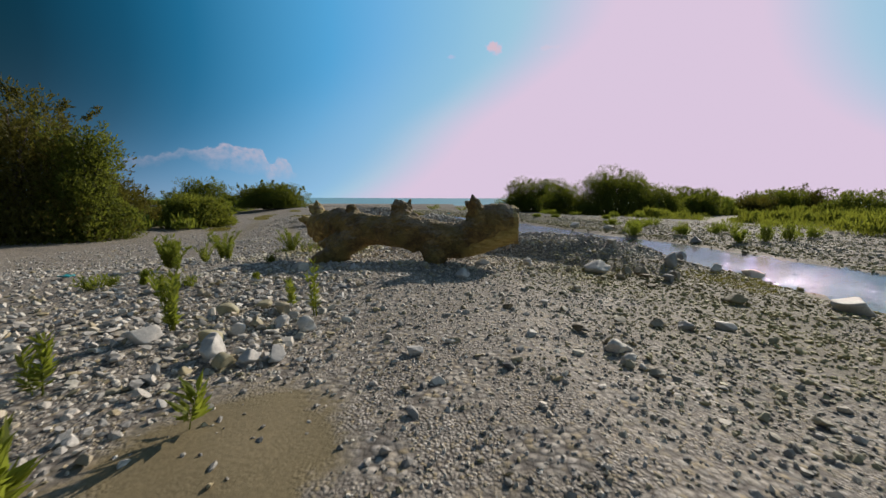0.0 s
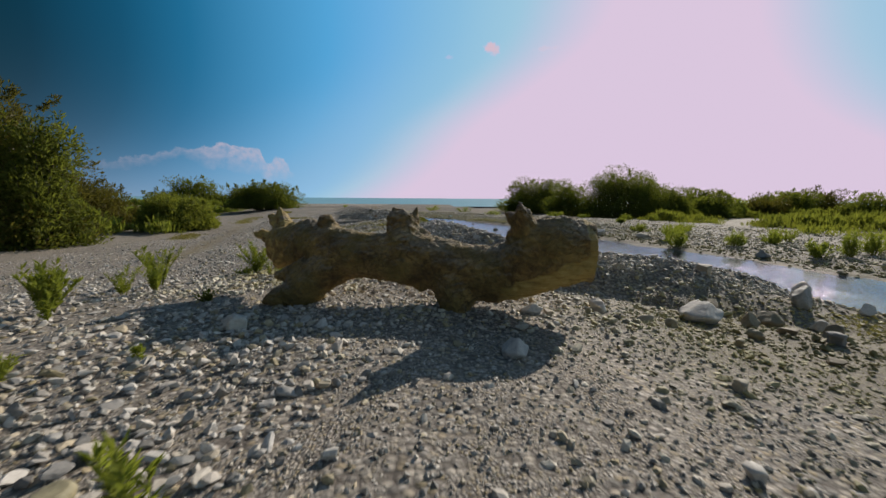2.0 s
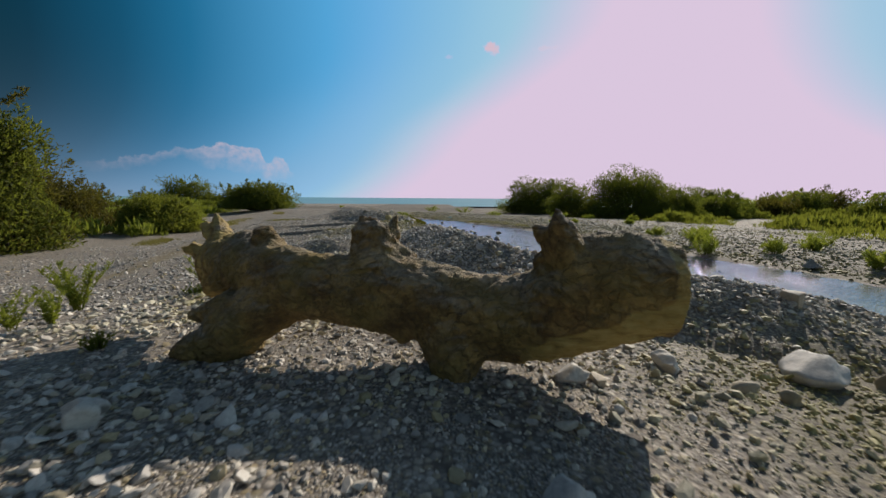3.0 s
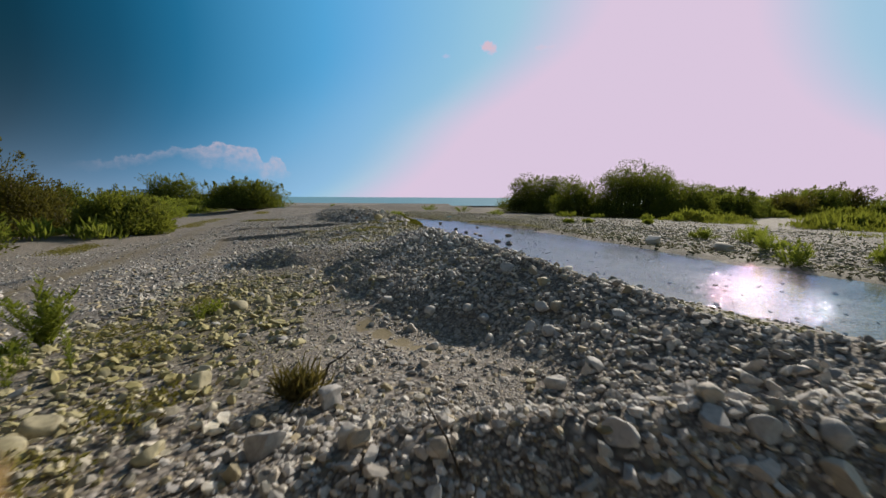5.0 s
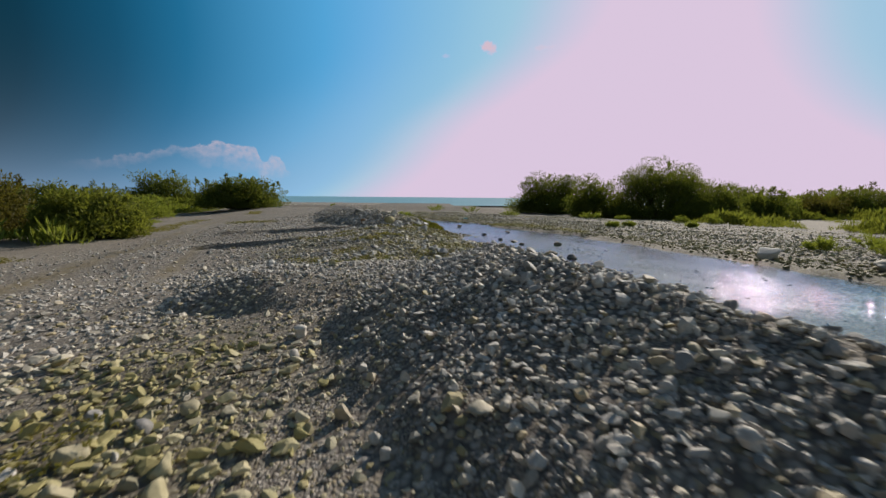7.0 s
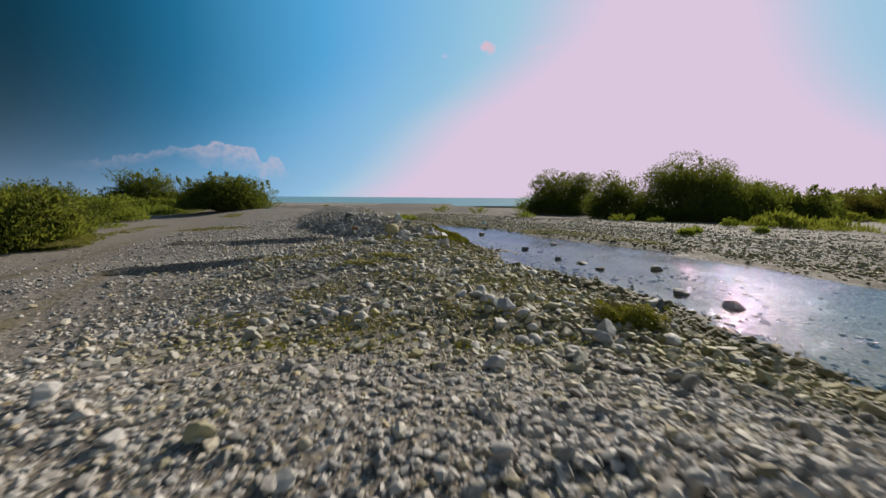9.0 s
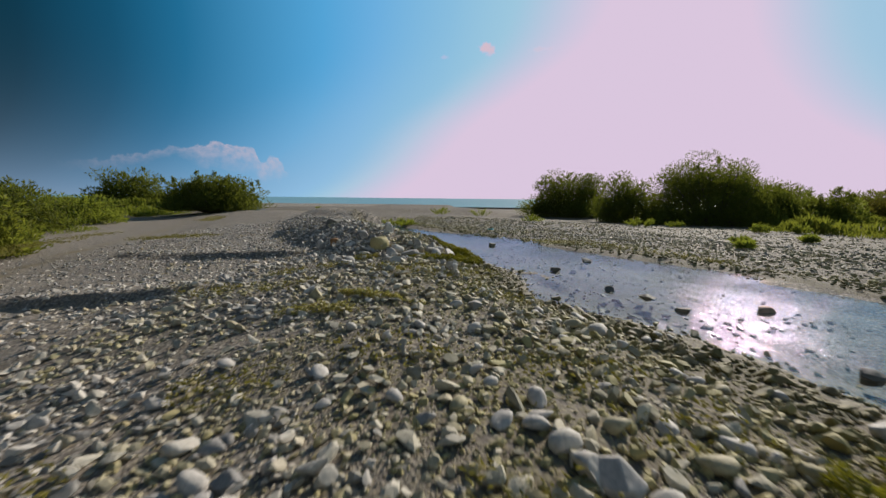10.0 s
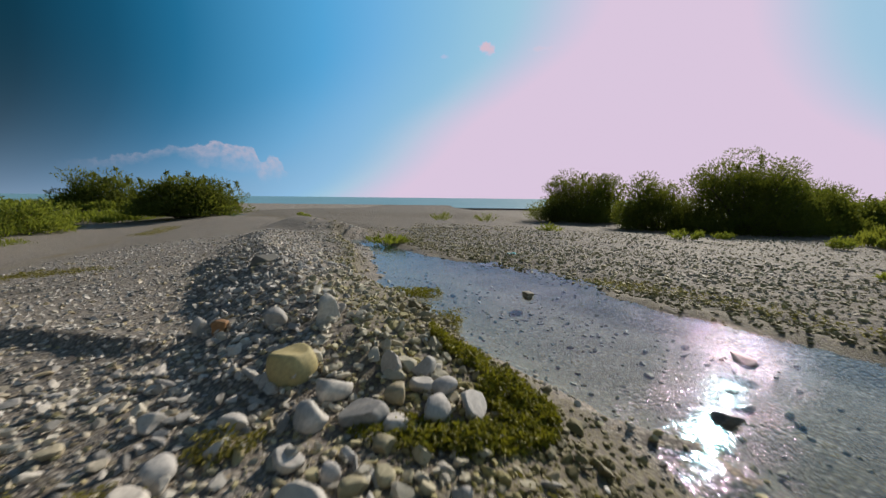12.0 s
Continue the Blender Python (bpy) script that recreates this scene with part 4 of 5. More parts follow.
bush("willow_bush", 14.6, 50.0, 3.4, 3.0, 4.3, 22000, 0.19, 20, WILLOW, "dark green willow bush between taller ones", 40, 20, -1.0)
bush("willow_bush", 24.8, 48.5, 3.2, 3.0, 4.0, 20000, 0.19, 21, WILLOW, "rounded green willow bush beside a taller one", 40, 20, -1.0)
for k, (x, y, rx, tall, mat, label) in enumerate(((29.6, 49.0, 3.0, 3.0, WILLOW, "low green willow bush at the end of a thicket"), (33.4, 51.5, 3.0, 2.4, FRESH, "low bright green shrub between dark bushes"),
                                               (38.2, 52.5, 3.4, 3.1, OLIVE, "olive-green bush in a low thicket"), (43.4, 54.0, 3.6, 3.5, WILLOW, "dark green bush in a low thicket"),
                                               (49.0, 56.0, 4.0, 3.9, OLIVE, "tall olive-green bush in a thicket"))):
    bush("willow_bush", x, y, rx, 2.6, tall, 11000, 0.24, 200 + k, mat, label, 34, 16, -1.0)
bush("willow_bush", 36.0, 60.0, 4.4, 3.0, 4.0, 10000, 0.32, 22, WILLOW, "far dark green bush above the low weeds", 36, 18, -1.1)
bush("willow_bush", 49.0, 64.0, 5.5, 3.0, 3.6, 9000, 0.34, 23, WILLOW, "far low dark bush", 36, 14, -1.1)
bush("willow_bush", 46.0, 46.0, 4.5, 3.0, 3.6, 10000, 0.28, 24, WILLOW, "dark green bush behind bright weeds", 36, 18, -1.1)
bush("willow_bush", 55.0, 48.0, 4.5, 3.0, 3.6, 9000, 0.28, 25, OLIVE, "olive-green bush at the field's edge", 36, 18, -1.1)

WEED = "fresh green leafy weed growing between pebbles"
for k, (x, y, tall, stems, leaf) in enumerate(((-2.15, 3.33, 0.46, 6, 0.075), (-1.20, 1.96, 0.25, 1, 0.10), (-1.14, 3.60, 0.46, 3, 0.055), (-1.43, 3.90, 0.31, 3, 0.06), (-2.18, 2.30, 0.32, 3, 0.08),
                                              (-1.50, 1.46, 0.22, 4, 0.13), (-4.50, 6.85, 0.50, 22, 0.085), (-4.80, 9.0, 0.58, 14, 0.07), (-4.12, 7.93, 0.38, 9, 0.06), (-4.60, 8.0, 0.36, 8, 0.06),
                                              (-3.75, 10.1, 0.55, 14, 0.075), (-3.74, 5.2, 0.20, 9, 0.06), (-3.28, 4.84, 0.18, 8, 0.06), (-2.39, 5.25, 0.13, 4, 0.05), (-4.1, 6.4, 0.28, 4, 0.06))):
    weed(x, y, tall, stems, 40 + k, FRESH, WEED, leaf, 0.35 if stems < 8 else 0.6)
for k, (x, y, tall, stems) in enumerate(((-2.84, 9.33, 0.38, 2), (-2.95, 9.0, 0.28, 3), (-3.25, 9.4, 0.30, 3), (-2.58, 10.4, 0.20, 4))):
    weed(x, y, tall, stems, 70 + k, FRESH, WEED, 0.04)


def mound(x, y, wide, tall, seed, mat, label, name="weed_clump", leaf=0.09, count=520, category="weed", slim=0.26):
    """A low leafy clump: many short stems, leaves thick from the ground up."""
    rng = np.random.default_rng(seed)
    top = thing(name, x, y, height(x, y), label, category, "low clumps of weed")
    bm = bmesh.new()
    a, r = rng.uniform(0, 2 * np.pi, 24), np.sqrt(rng.uniform(0, 1, 24))
    tips = np.stack([np.cos(a) * r * wide / 2, np.sin(a) * r * wide / 2, tall * (1 - 0.55 * r * r) * rng.uniform(0.6, 1.1, 24)], -1)
    for t in tips:
        tube(bm, [(t[0] * 0.35, t[1] * 0.35, -0.02), (t[0] * 0.7, t[1] * 0.7, t[2] * 0.6), tuple(t)], [0.006, 0.005, 0.002], 4)
    tagged(part("stem", from_bm("stem", bm, mat), top), kind="stuff")
    k = rng.integers(0, 24, count)
    u = rng.uniform(0.15, 1.05, count)[:, None]
    pos = tips[k] * (u * np.array([[0.65, 0.65, 1.0]]) + np.array([[0.35, 0.35, 0.0]])) + rng.normal(0, 0.02, (count, 3))
    along = rng.normal(0, 0.55, (count, 3)) + np.array([[0, 0, 0.8]]) + tips[k] * 0.8
    size = leaf * rng.uniform(0.6, 1.4, count)
    part("foliage", leaves_mesh("foliage", pos, along, size, size * slim, rng, mat), top)
    return top


BANK_WEED = "bright green bushy weed on the far stony bank"
for k, (x, y, wide, tall) in enumerate(((7.7, 13.8, 0.6, 0.4), (8.3, 12.0, 0.5, 0.45), (9.1, 12.1, 0.45, 0.6), (9.2, 14.5, 0.7, 0.4), (6.9, 15.6, 0.7, 0.35), (6.2, 14.1, 0.6, 0.45),
                                       (8.0, 17.5, 1.0, 0.4), (10.2, 12.6, 0.5, 0.55), (10.8, 16.0, 0.9, 0.5), (12.0, 14.0, 0.8, 0.5), (9.6, 19.5, 1.0, 0.4), (7.2, 18.3, 0.7, 0.3))):
    mound(x, y, wide, tall, 70 + k, FRESH, BANK_WEED)
for k, (x, y, wide, tall) in enumerate(((4.6, 43.0, 1.6, 0.45), (9.4, 38.0, 1.6, 0.5), (7.2, 27.5, 0.5, 0.16), (-3.4, 33.2, 1.6, 0.3), (-1.4, 52.0, 1.8, 0.7), (2.5, 55.0, 2.6, 0.8), (12.5, 40.0, 1.2, 0.3),
                                       (5.4, 25.0, 0.4, 0.14), (14.5, 36.0, 1.0, 0.5), (17.0, 36.5, 0.9, 0.5), (11.5, 30.0, 0.6, 0.25), (-10.5, 47.0, 1.0, 0.35))):
    mound(x, y, wide, tall, 90 + k, FRESH, "low green weed growing alone on the gravel", leaf=0.13)
DRY = leaf_material("dry_grass", (0.07, 0.055, 0.02), (0.20, 0.16, 0.05), 0.4)
mound(-1.06, 8.62, 0.20, 0.11, 131, DRY, "dry yellow-brown grass tuft on the gravel", "grass_tuft", 0.10, 420, "grass", 0.07)
mound(-3.9, 9.9, 0.3, 0.12, 132, FRESH, "small green weed between yellowish stones", leaf=0.06, count=160)
mound(-2.6, 10.7, 0.26, 0.1, 133, FRESH, "small green weed between yellowish stones", leaf=0.05, count=140)
mound(-2.96, 7.07, 0.24, 0.13, 134, WILLOW, "small green weed between pebbles", leaf=0.05, count=120)
mound(-3.1, 5.0, 0.34, 0.12, 135, FRESH, "small green weed between pebbles", leaf=0.05, count=160)
mound(-4.3, 5.2, 0.5, 0.16, 136, FRESH, "small green weed between pebbles", leaf=0.06, count=240)

ALGAE = leaf_material("algae", (0.075, 0.070, 0.008), (0.29, 0.27, 0.028), 0.25)
MOSS = leaf_material("low_moss", (0.12, 0.105, 0.022), (0.27, 0.235, 0.06), 0.3)
PALE_ALGAE = leaf_material("pale_algae", (0.25, 0.21, 0.06), (0.45, 0.40, 0.13), 0.2)


def algae_mat(x, y, rx, ry, count, seed, label, mat=ALGAE, run=None, thick=1.0):
    """A ragged mat of stranded water weed over the stones."""
    rng = np.random.default_rng(seed)
    a, r = rng.uniform(0, 2 * np.pi, count), np.sqrt(rng.uniform(0, 1, count))
    px, py = x + np.cos(a) * r * rx, y + np.sin(a) * r * ry
    if run:
        # a stranded strip along a line
        t = rng.uniform(0, 1, count)
        px = np.interp(t, np.linspace(0, 1, len(run)), [p[0] for p in run]) + np.cos(a) * r * rx
        py = np.interp(t, np.linspace(0, 1, len(run)), [p[1] for p in run]) + np.sin(a) * r * ry
    keep = vnoise(px, py, 7.0, seed) + 0.9 * (1 - r) > -0.1
    px, py = px[keep], py[keep]
    lift = 0.03 + 0.035 * thick * (vnoise(px, py, 9.0, seed + 3) + 1) + 0.05 * (thick - 1) * np.clip(vnoise(px, py, 4.0, seed + 5) + 0.3, 0, 1)
    pos = np.stack([px, py, np.maximum(ground(px, py), level(py)) + lift * rng.uniform(0.2, 1, len(px))], -1)
    along = np.stack([rng.normal(0, 1, len(px)), rng.normal(0, 1, len(px)), rng.normal(0.1, 0.5, len(px))], -1)
    size = 0.038 * rng.uniform(0.5, 1.4, len(px))
    ob = new("algae_mat", leaves_mesh("algae_mat", pos, along, size, size * 0.42, rng, mat))
    return tagged(ob, label, "algae", kind="stuff")


algae_mat(-1.24, 22.22, 0.24, 0.34, 5200, 1, "wet yellow-green algae mat at the water's edge", ALGAE, None, 1.3)
algae_mat(0, 0, 0.13, 0.11, 2000, 35, "wet yellow-green algae at the foot of boulders", ALGAE, [(-1.78, 21.74), (-1.5, 21.8), (-1.25, 21.95)])
algae_mat(-1.85, 21.85, 0.36, 0.14, 800, 33, "dark olive algae under the boulders of a heap", ALGAE, None, 0.8)
algae_mat(0, 0, 0.10, 0.15, 2600, 2, "wet yellow-green algae along the bank", ALGAE, [(-1.36, 22.52), (-1.48, 22.75), (-1.66, 22.95), (-1.78, 23.1)], 1.1)
algae_mat(0, 0, 0.16, 0.20, 1500, 34, "wet yellow-green algae on a stony point", MOSS, [(-1.7, 24.0), (-1.54, 25.0)], 1.3)
algae_mat(0.05, 16.90, 0.32, 0.26, 3600, 3, "dark green algae over stones beside the stream", ALGAE, None, 2.0)
algae_mat(0, 0, 0.16, 0.12, 420, 18, "thin green algae between pebbles", ALGAE, [(-3.64, 16.5), (-2.93, 16.2), (-2.44, 16.05), (-1.9, 16.0), (-1.3, 16.0), (-0.5, 16.4)])
algae_mat(-2.15, 26.2, 0.50, 0.30, 2400, 4, "green algae on stones in the stream")
algae_mat(0, 0, 0.28, 0.30, 1500, 19, "pale dried algae on the far bank", PALE_ALGAE, [(1.0, 27.4), (1.9, 26.2), (2.8, 24.6), (3.7, 22.9)])
algae_mat(0, 0, 0.40, 0.45, 3600, 20, "thin olive-green growth along a track's edge", MOSS, [(-10.2, 22.4), (-10.1, 23.0), (-10.4, 23.6), (-11.0, 24.9), (-11.1, 25.8), (-11.7, 27.4), (-11.8, 28.5)])
algae_mat(0, 0, 0.40, 0.40, 2600, 21, "thin olive-green growth along a track's edge", MOSS, [(-8.4, 15.3), (-8.7, 16.1), (-8.8, 16.8)])
algae_mat(0, 0, 0.34, 0.36, 2400, 22, "thin olive-green growth along a track's edge", MOSS, [(-9.7, 26.7), (-9.3, 27.4), (-8.5, 28.1)])
algae_mat(0, 0, 0.45, 0.60, 2600, 24, "thin olive-green growth along a track's edge", MOSS, [(-12.7, 35.2), (-13.2, 37.0), (-14.3, 39.6)])
algae_mat(4.2, 6.3, 0.6, 0.8, 900, 5, "brown-green algae on the damp bank", MOSS)
algae_mat(-2.80, 21.72, 0.20, 0.14, 420, 6, "yellow-brown algae between stones", MOSS)
for k, (x, y, r) in enumerate(((-3.5, 20.4, 0.30), (-2.2, 20.9, 0.26), (-1.5, 20.7, 0.30), (-3.9, 21.4, 0.24), (-4.5, 20.6, 0.30), (-1.2, 21.3, 0.28), (-3.2, 21.3, 0.2), (-2.0, 18.3, 0.3), (-3.0, 18.0, 0.26), (-1.0, 19.9, 0.3),
                               (-3.6, 17.1, 0.26), (-0.9, 18.0, 0.3), (-2.3, 16.6, 0.26), (-1.3, 16.9, 0.24), (-0.5, 17.4, 0.3), (-2.9, 11.2, 0.3), (-2.5, 9.6, 0.24), (-1.75, 8.5, 0.2), (-1.95, 7.95, 0.26), (-3.3, 10.2, 0.26))):
    algae_mat(x, y, r * 1.5, r, 260, 40 + k, "thin dried yellow-green growth between stones", MOSS)
algae_mat(0, 0, 0.06, 0.05, 1000, 7, "dried yellow algae strip lying over pebbles", PALE_ALGAE, [(-2.69, 19.72), (-2.55, 19.68), (-2.44, 19.58), (-2.2, 19.53), (-2.02, 19.42), (-1.88, 19.36)])
algae_mat(0, 0, 0.08, 0.07, 600, 17, "dried yellow algae strip lying over pebbles", PALE_ALGAE, [(-3.1, 19.2), (-2.8, 19.25), (-2.5, 19.2)])


def weed_field(name, seed, count, xr, yr, patch, tall, mat, label):
    """Low growth that nobody could count: tufts of leaves thick in patches."""
    rng = np.random.default_rng(seed)
    x, y = rng.uniform(*xr, count * 3), rng.uniform(*yr, count * 3)
    dens = vnoise(x, y, 0.16, seed) + 0.5 * vnoise(x, y, 0.5, seed + 1) + patch(x, y)
    keep = np.where(dens > 0.1)[0][:count]
    x, y, dens = x[keep], y[keep], dens[keep]
    n = 14
    cx, cy = np.repeat(x, n) + rng.normal(0, 0.16, n * len(x)), np.repeat(y, n) + rng.normal(0, 0.16, n * len(x))
    h = tall * np.repeat(rng.uniform(0.5, 1.2, len(x)) * np.clip(dens * 1.5, 0.35, 1.2), n)
    pos = np.stack([cx, cy, ground(cx, cy) - 0.02 + h * rng.uniform(0, 0.6, len(cx))], -1)
    along = np.stack([rng.normal(0, 0.4, len(cx)), rng.normal(0, 0.4, len(cx)), np.full(len(cx), 1.0)], -1)
    ob = new(name, leaves_mesh(name, pos, along, h * 0.7, h * 0.14, rng, mat))
    tagged(ob, label, "weeds", kind="stuff")


weed_field("weed_field", 5, 4400, (9, 60), (14, 62), lambda x, y: np.clip((x - 2 - 0.50 * y) / 5, -1.3, 0.25) + np.where(y < 30, -0.05, 0.12), 0.78, MEADOW, "bright green weeds spread over the stony flat")
weed_field("grass_strip", 8, 3700, (-58, -14.5), (25, 68), lambda x, y: np.clip((-16.2 - 0.62 * np.minimum(y - 29, 12) - 0.25 * np.maximum(y - 41, 0) - x) / 3, -1.4, 0.6), 0.7, FRESH, "bright green grass and weeds along the sand")


# ---- stones ----
BIG = [stone_shape(100 + k, 4, 0.30, 0.05) for k in range(8)]
MEDIUM = [stone_shape(200 + k, 2, 0.28, 0.0, (7, 12)) for k in range(12)]


def chip_shape(seed):
    """The least stone: a squat uneven octahedron."""
    rng = np.random.default_rng(seed)
    v = np.array([(1, 0, 0), (0, 1, 0), (-1, 0, 0), (0, -1, 0), (0, 0, 1), (0, 0, -1)]) * rng.uniform(0.7, 1.2, (6, 1)) + rng.normal(0, 0.2, (6, 3))
    f = np.array([(0, 1, 4), (1, 2, 4), (2, 3, 4), (3, 0, 4), (1, 0, 5), (2, 1, 5), (3, 2, 5), (0, 3, 5)])
    return v, f


def rubble_shape(seed):
    """A broken stone with flat faces: an uneven icosahedron with one or two sides struck off."""
    rng = np.random.default_rng(seed)
    bm = bmesh.new()
    bmesh.ops.create_icosphere(bm, subdivisions=1, radius=1.0)
    v = np.array([p.co[:] for p in bm.verts]) * rng.uniform(0.72, 1.12, (len(bm.verts), 1))
    f = np.array([[p.index for p in q.verts] for q in bm.faces])
    bm.free()
    for _ in range(3):
        a = rng.normal(size=3)
        a /= np.linalg.norm(a)
        v = v - np.maximum(0, v @ a - rng.uniform(0.35, 0.6))[:, None] * a
    return v / np.abs(v).max(), f


CHIPS = [chip_shape(400 + k) for k in range(10)]
RUBBLE = [rubble_shape(500 + k) for k in range(24)]
YELLOW = stone_material("yellow_stone", "object", [(0.0, (0.40, 0.33, 0.14)), (1.0, (0.44, 0.37, 0.18))], 0.35)
WHITE = stone_material("white_stone", "object", [(0.0, (0.43, 0.415, 0.40)), (1.0, (0.56, 0.535, 0.505))], 0.12)
DARK = stone_material("dark_stone", "object", [(0.0, (0.10, 0.10, 0.095)), (1.0, (0.17, 0.165, 0.15))], 0.3)
OLIVE_STONE = stone_material("olive_stone", "object", [(0.0, (0.30, 0.27, 0.17)), (1.0, (0.46, 0.42, 0.29))], 0.55)
BROWN_STONE = stone_material("brown_stone", "object", [(0.0, (0.16, 0.125, 0.075)), (1.0, (0.30, 0.25, 0.17))], 0.4)
RUST = stone_material("rust_stone", "object", [(0.0, (0.30, 0.16, 0.07)), (1.0, (0.33, 0.19, 0.09))], 0.1)
ROUND = [stone_shape(600 + k, 4, 0.26, 0.03, (2, 5)) for k in range(7)]
ROUND_MESH = [mesh_from("boulder", v, f, STONE) for v, f in ROUND]
BIG_MESH = [mesh_from("boulder", v, f, STONE) for v, f in BIG]
ROUND_STONE = [mesh_from("stone", *stone_shape(700 + k, 2, 0.26, 0.0, (3, 6)), m) for k, m in enumerate((STONE, WHITE, OLIVE_STONE, WHITE, STONE, WHITE))]
MEDIUM_MESH = [mesh_from("stone", v, f, STONE) for v, f in MEDIUM]


def boulder(x, y, wide, tall, label, mat=STONE, turn=0.0, sink=0.25, k=0, at=None, shapes=BIG_MESH):
    """A single large stone, resting in the gravel."""
    me = shapes[k % len(shapes)]
    if mat is not STONE:
        me = me.copy()
        me.materials[0] = mat
    ob = new("boulder", me)
    z = height(x, y) if at is None else at
    ob.location = (x, y, z + tall * (0.5 - sink))
    ob.rotation_euler = (0.12 * math.sin(k * 1.7), 0.12 * math.cos(k * 2.3), radians(turn))
    ob.scale = (wide * 0.56, wide * 0.46, tall * 0.56)
    return tagged(ob, label, "rock", "boulders of the river bed")



GREY_LABEL, WET_LABEL = "rounded pale grey limestone boulder lying in gravel", "dark wet stone standing in the shallow stream"
boulder(2.32, 6.75, 0.42, 0.24, "large white limestone boulder at the foot of a gravel heap", WHITE, 20, 0.2, 2)
boulder(0.13, 5.28, 0.19, 0.15, "pale rounded stone in the trunk's shadow", WHITE, 40, 0.25, 2)
boulder(2.95, 7.72, 0.24, 0.26, "upright grey boulder in the face of a gravel heap", STONE, 70, 0.3, 3)
boulder(-2.66, 22.36, 0.29, 0.33, "yellow-stained rounded boulder in a gravel heap", YELLOW, 10, 0.32, 4, None, ROUND_MESH)
boulder(-2.62, 23.0, 0.20, 0.26, "pointed pale boulder on top of a gravel heap", STONE, 55, 0.3, 5)
boulder(-3.67, 23.4, 0.2, 0.16, "rust-red stone beside a gravel heap", RUST, 15, 0.25, 6)
boulder(-1.37, 19.33, 0.17, 0.13, "blocky grey limestone cobble among pebbles", STONE, 30, 0.2, 3)
boulder(-2.95, 19.75, 0.16, 0.12, "olive-stained rounded stone among pebbles", OLIVE_STONE, 80, 0.2, 1)
boulder(-4.3, 25.8, 0.45, 0.3, "dark brown rock on the crest of a gravel heap", DARK, 25, 0.3, 7)
PILE = ((-2.15, 21.95, 0.29, 0.22), (-1.76, 22.02, 0.23, 0.16), (-1.54, 22.09, 0.21, 0.18), (-1.97, 22.16, 0.18, 0.15), (-1.84, 22.27, 0.17, 0.13), (-1.68, 22.26, 0.18, 0.13),
        (-1.84, 22.47, 0.20, 0.14), (-2.37, 22.21, 0.28, 0.20), (-2.42, 21.92, 0.23, 0.17), (-2.05, 22.43, 0.14, 0.19), (-2.82, 21.88, 0.16, 0.14), (-1.96, 21.90, 0.17, 0.13),
        (-3.09, 23.15, 0.21, 0.20), (-4.00, 23.70, 0.22, 0.22), (-2.42, 21.58, 0.17, 0.14), (-3.35, 22.02, 0.17, 0.13), (-2.80, 21.70, 0.12, 0.10), (-3.00, 21.55, 0.17, 0.13),
        (-3.00, 21.36, 0.19, 0.13), (-2.22, 21.50, 0.10, 0.10), (-2.15, 21.62, 0.10, 0.09))
STAINED = ((-2.29, 21.32, 0.28, 0.17), (-2.09, 21.40, 0.20, 0.14), (-1.97, 21.50, 0.17, 0.12), (-2.00, 21.72, 0.19, 0.12), (-1.64, 21.41, 0.17, 0.10), (-1.78, 21.44, 0.12, 0.09),
           (-2.13, 10.86, 0.16, 0.12), (-2.22, 11.03, 0.15, 0.12), (-2.56, 11.38, 0.14, 0.12), (-2.69, 11.16, 0.18, 0.15), (-2.39, 10.72, 0.25, 0.15), (-2.51, 10.90, 0.16, 0.12),
           (-2.87, 11.07, 0.12, 0.10), (-2.11, 10.74, 0.10, 0.08), (-2.03, 11.00, 0.12, 0.08), (-2.44, 11.57, 0.15, 0.09), (-2.95, 11.58, 0.13, 0.10))
STREAM_SIDE = ((-1.59, 11.36, 0.12, 0.10), (-1.35, 11.02, 0.10, 0.08), (-1.57, 11.72, 0.11, 0.08), (-2.10, 12.15, 0.13, 0.10), (-1.31, 11.50, 0.10, 0.07), (-1.41, 11.14, 0.09, 0.08),
               (-0.88, 11.46, 0.13, 0.11), (-0.22, 11.55, 0.14, 0.10), (-0.20, 11.02, 0.16, 0.08), (-0.09, 10.96, 0.13, 0.07), (-0.24, 10.78, 0.13, 0.07), (-0.21, 10.66, 0.14, 0.07),
               (0.24, 10.90, 0.13, 0.10), (-0.83, 10.73, 0.10, 0.08), (0.0, 11.70, 0.22, 0.11), (-0.27, 11.76, 0.17, 0.10), (0.03, 10.63, 0.10, 0.06), (-0.01, 10.52, 0.11, 0.07),
               (-0.55, 11.20, 0.10, 0.07), (-0.33, 10.92, 0.10, 0.06))
for k, (x, y, w, h) in enumerate(((2.75, 6.65, 0.22, 0.16), (3.05, 6.75, 0.26, 0.18), (2.9, 6.35, 0.18, 0.13), (2.45, 6.2, 0.14, 0.10), (3.3, 6.3, 0.2, 0.15), (2.1, 5.9, 0.12, 0.09), (2.6, 5.6, 0.15, 0.10), (1.75, 6.3, 0.12, 0.09))):
    boulder(x, y, w, h, "brown-stained stone on the damp bank", BROWN_STONE, 47 * k, 0.25, k + 1)
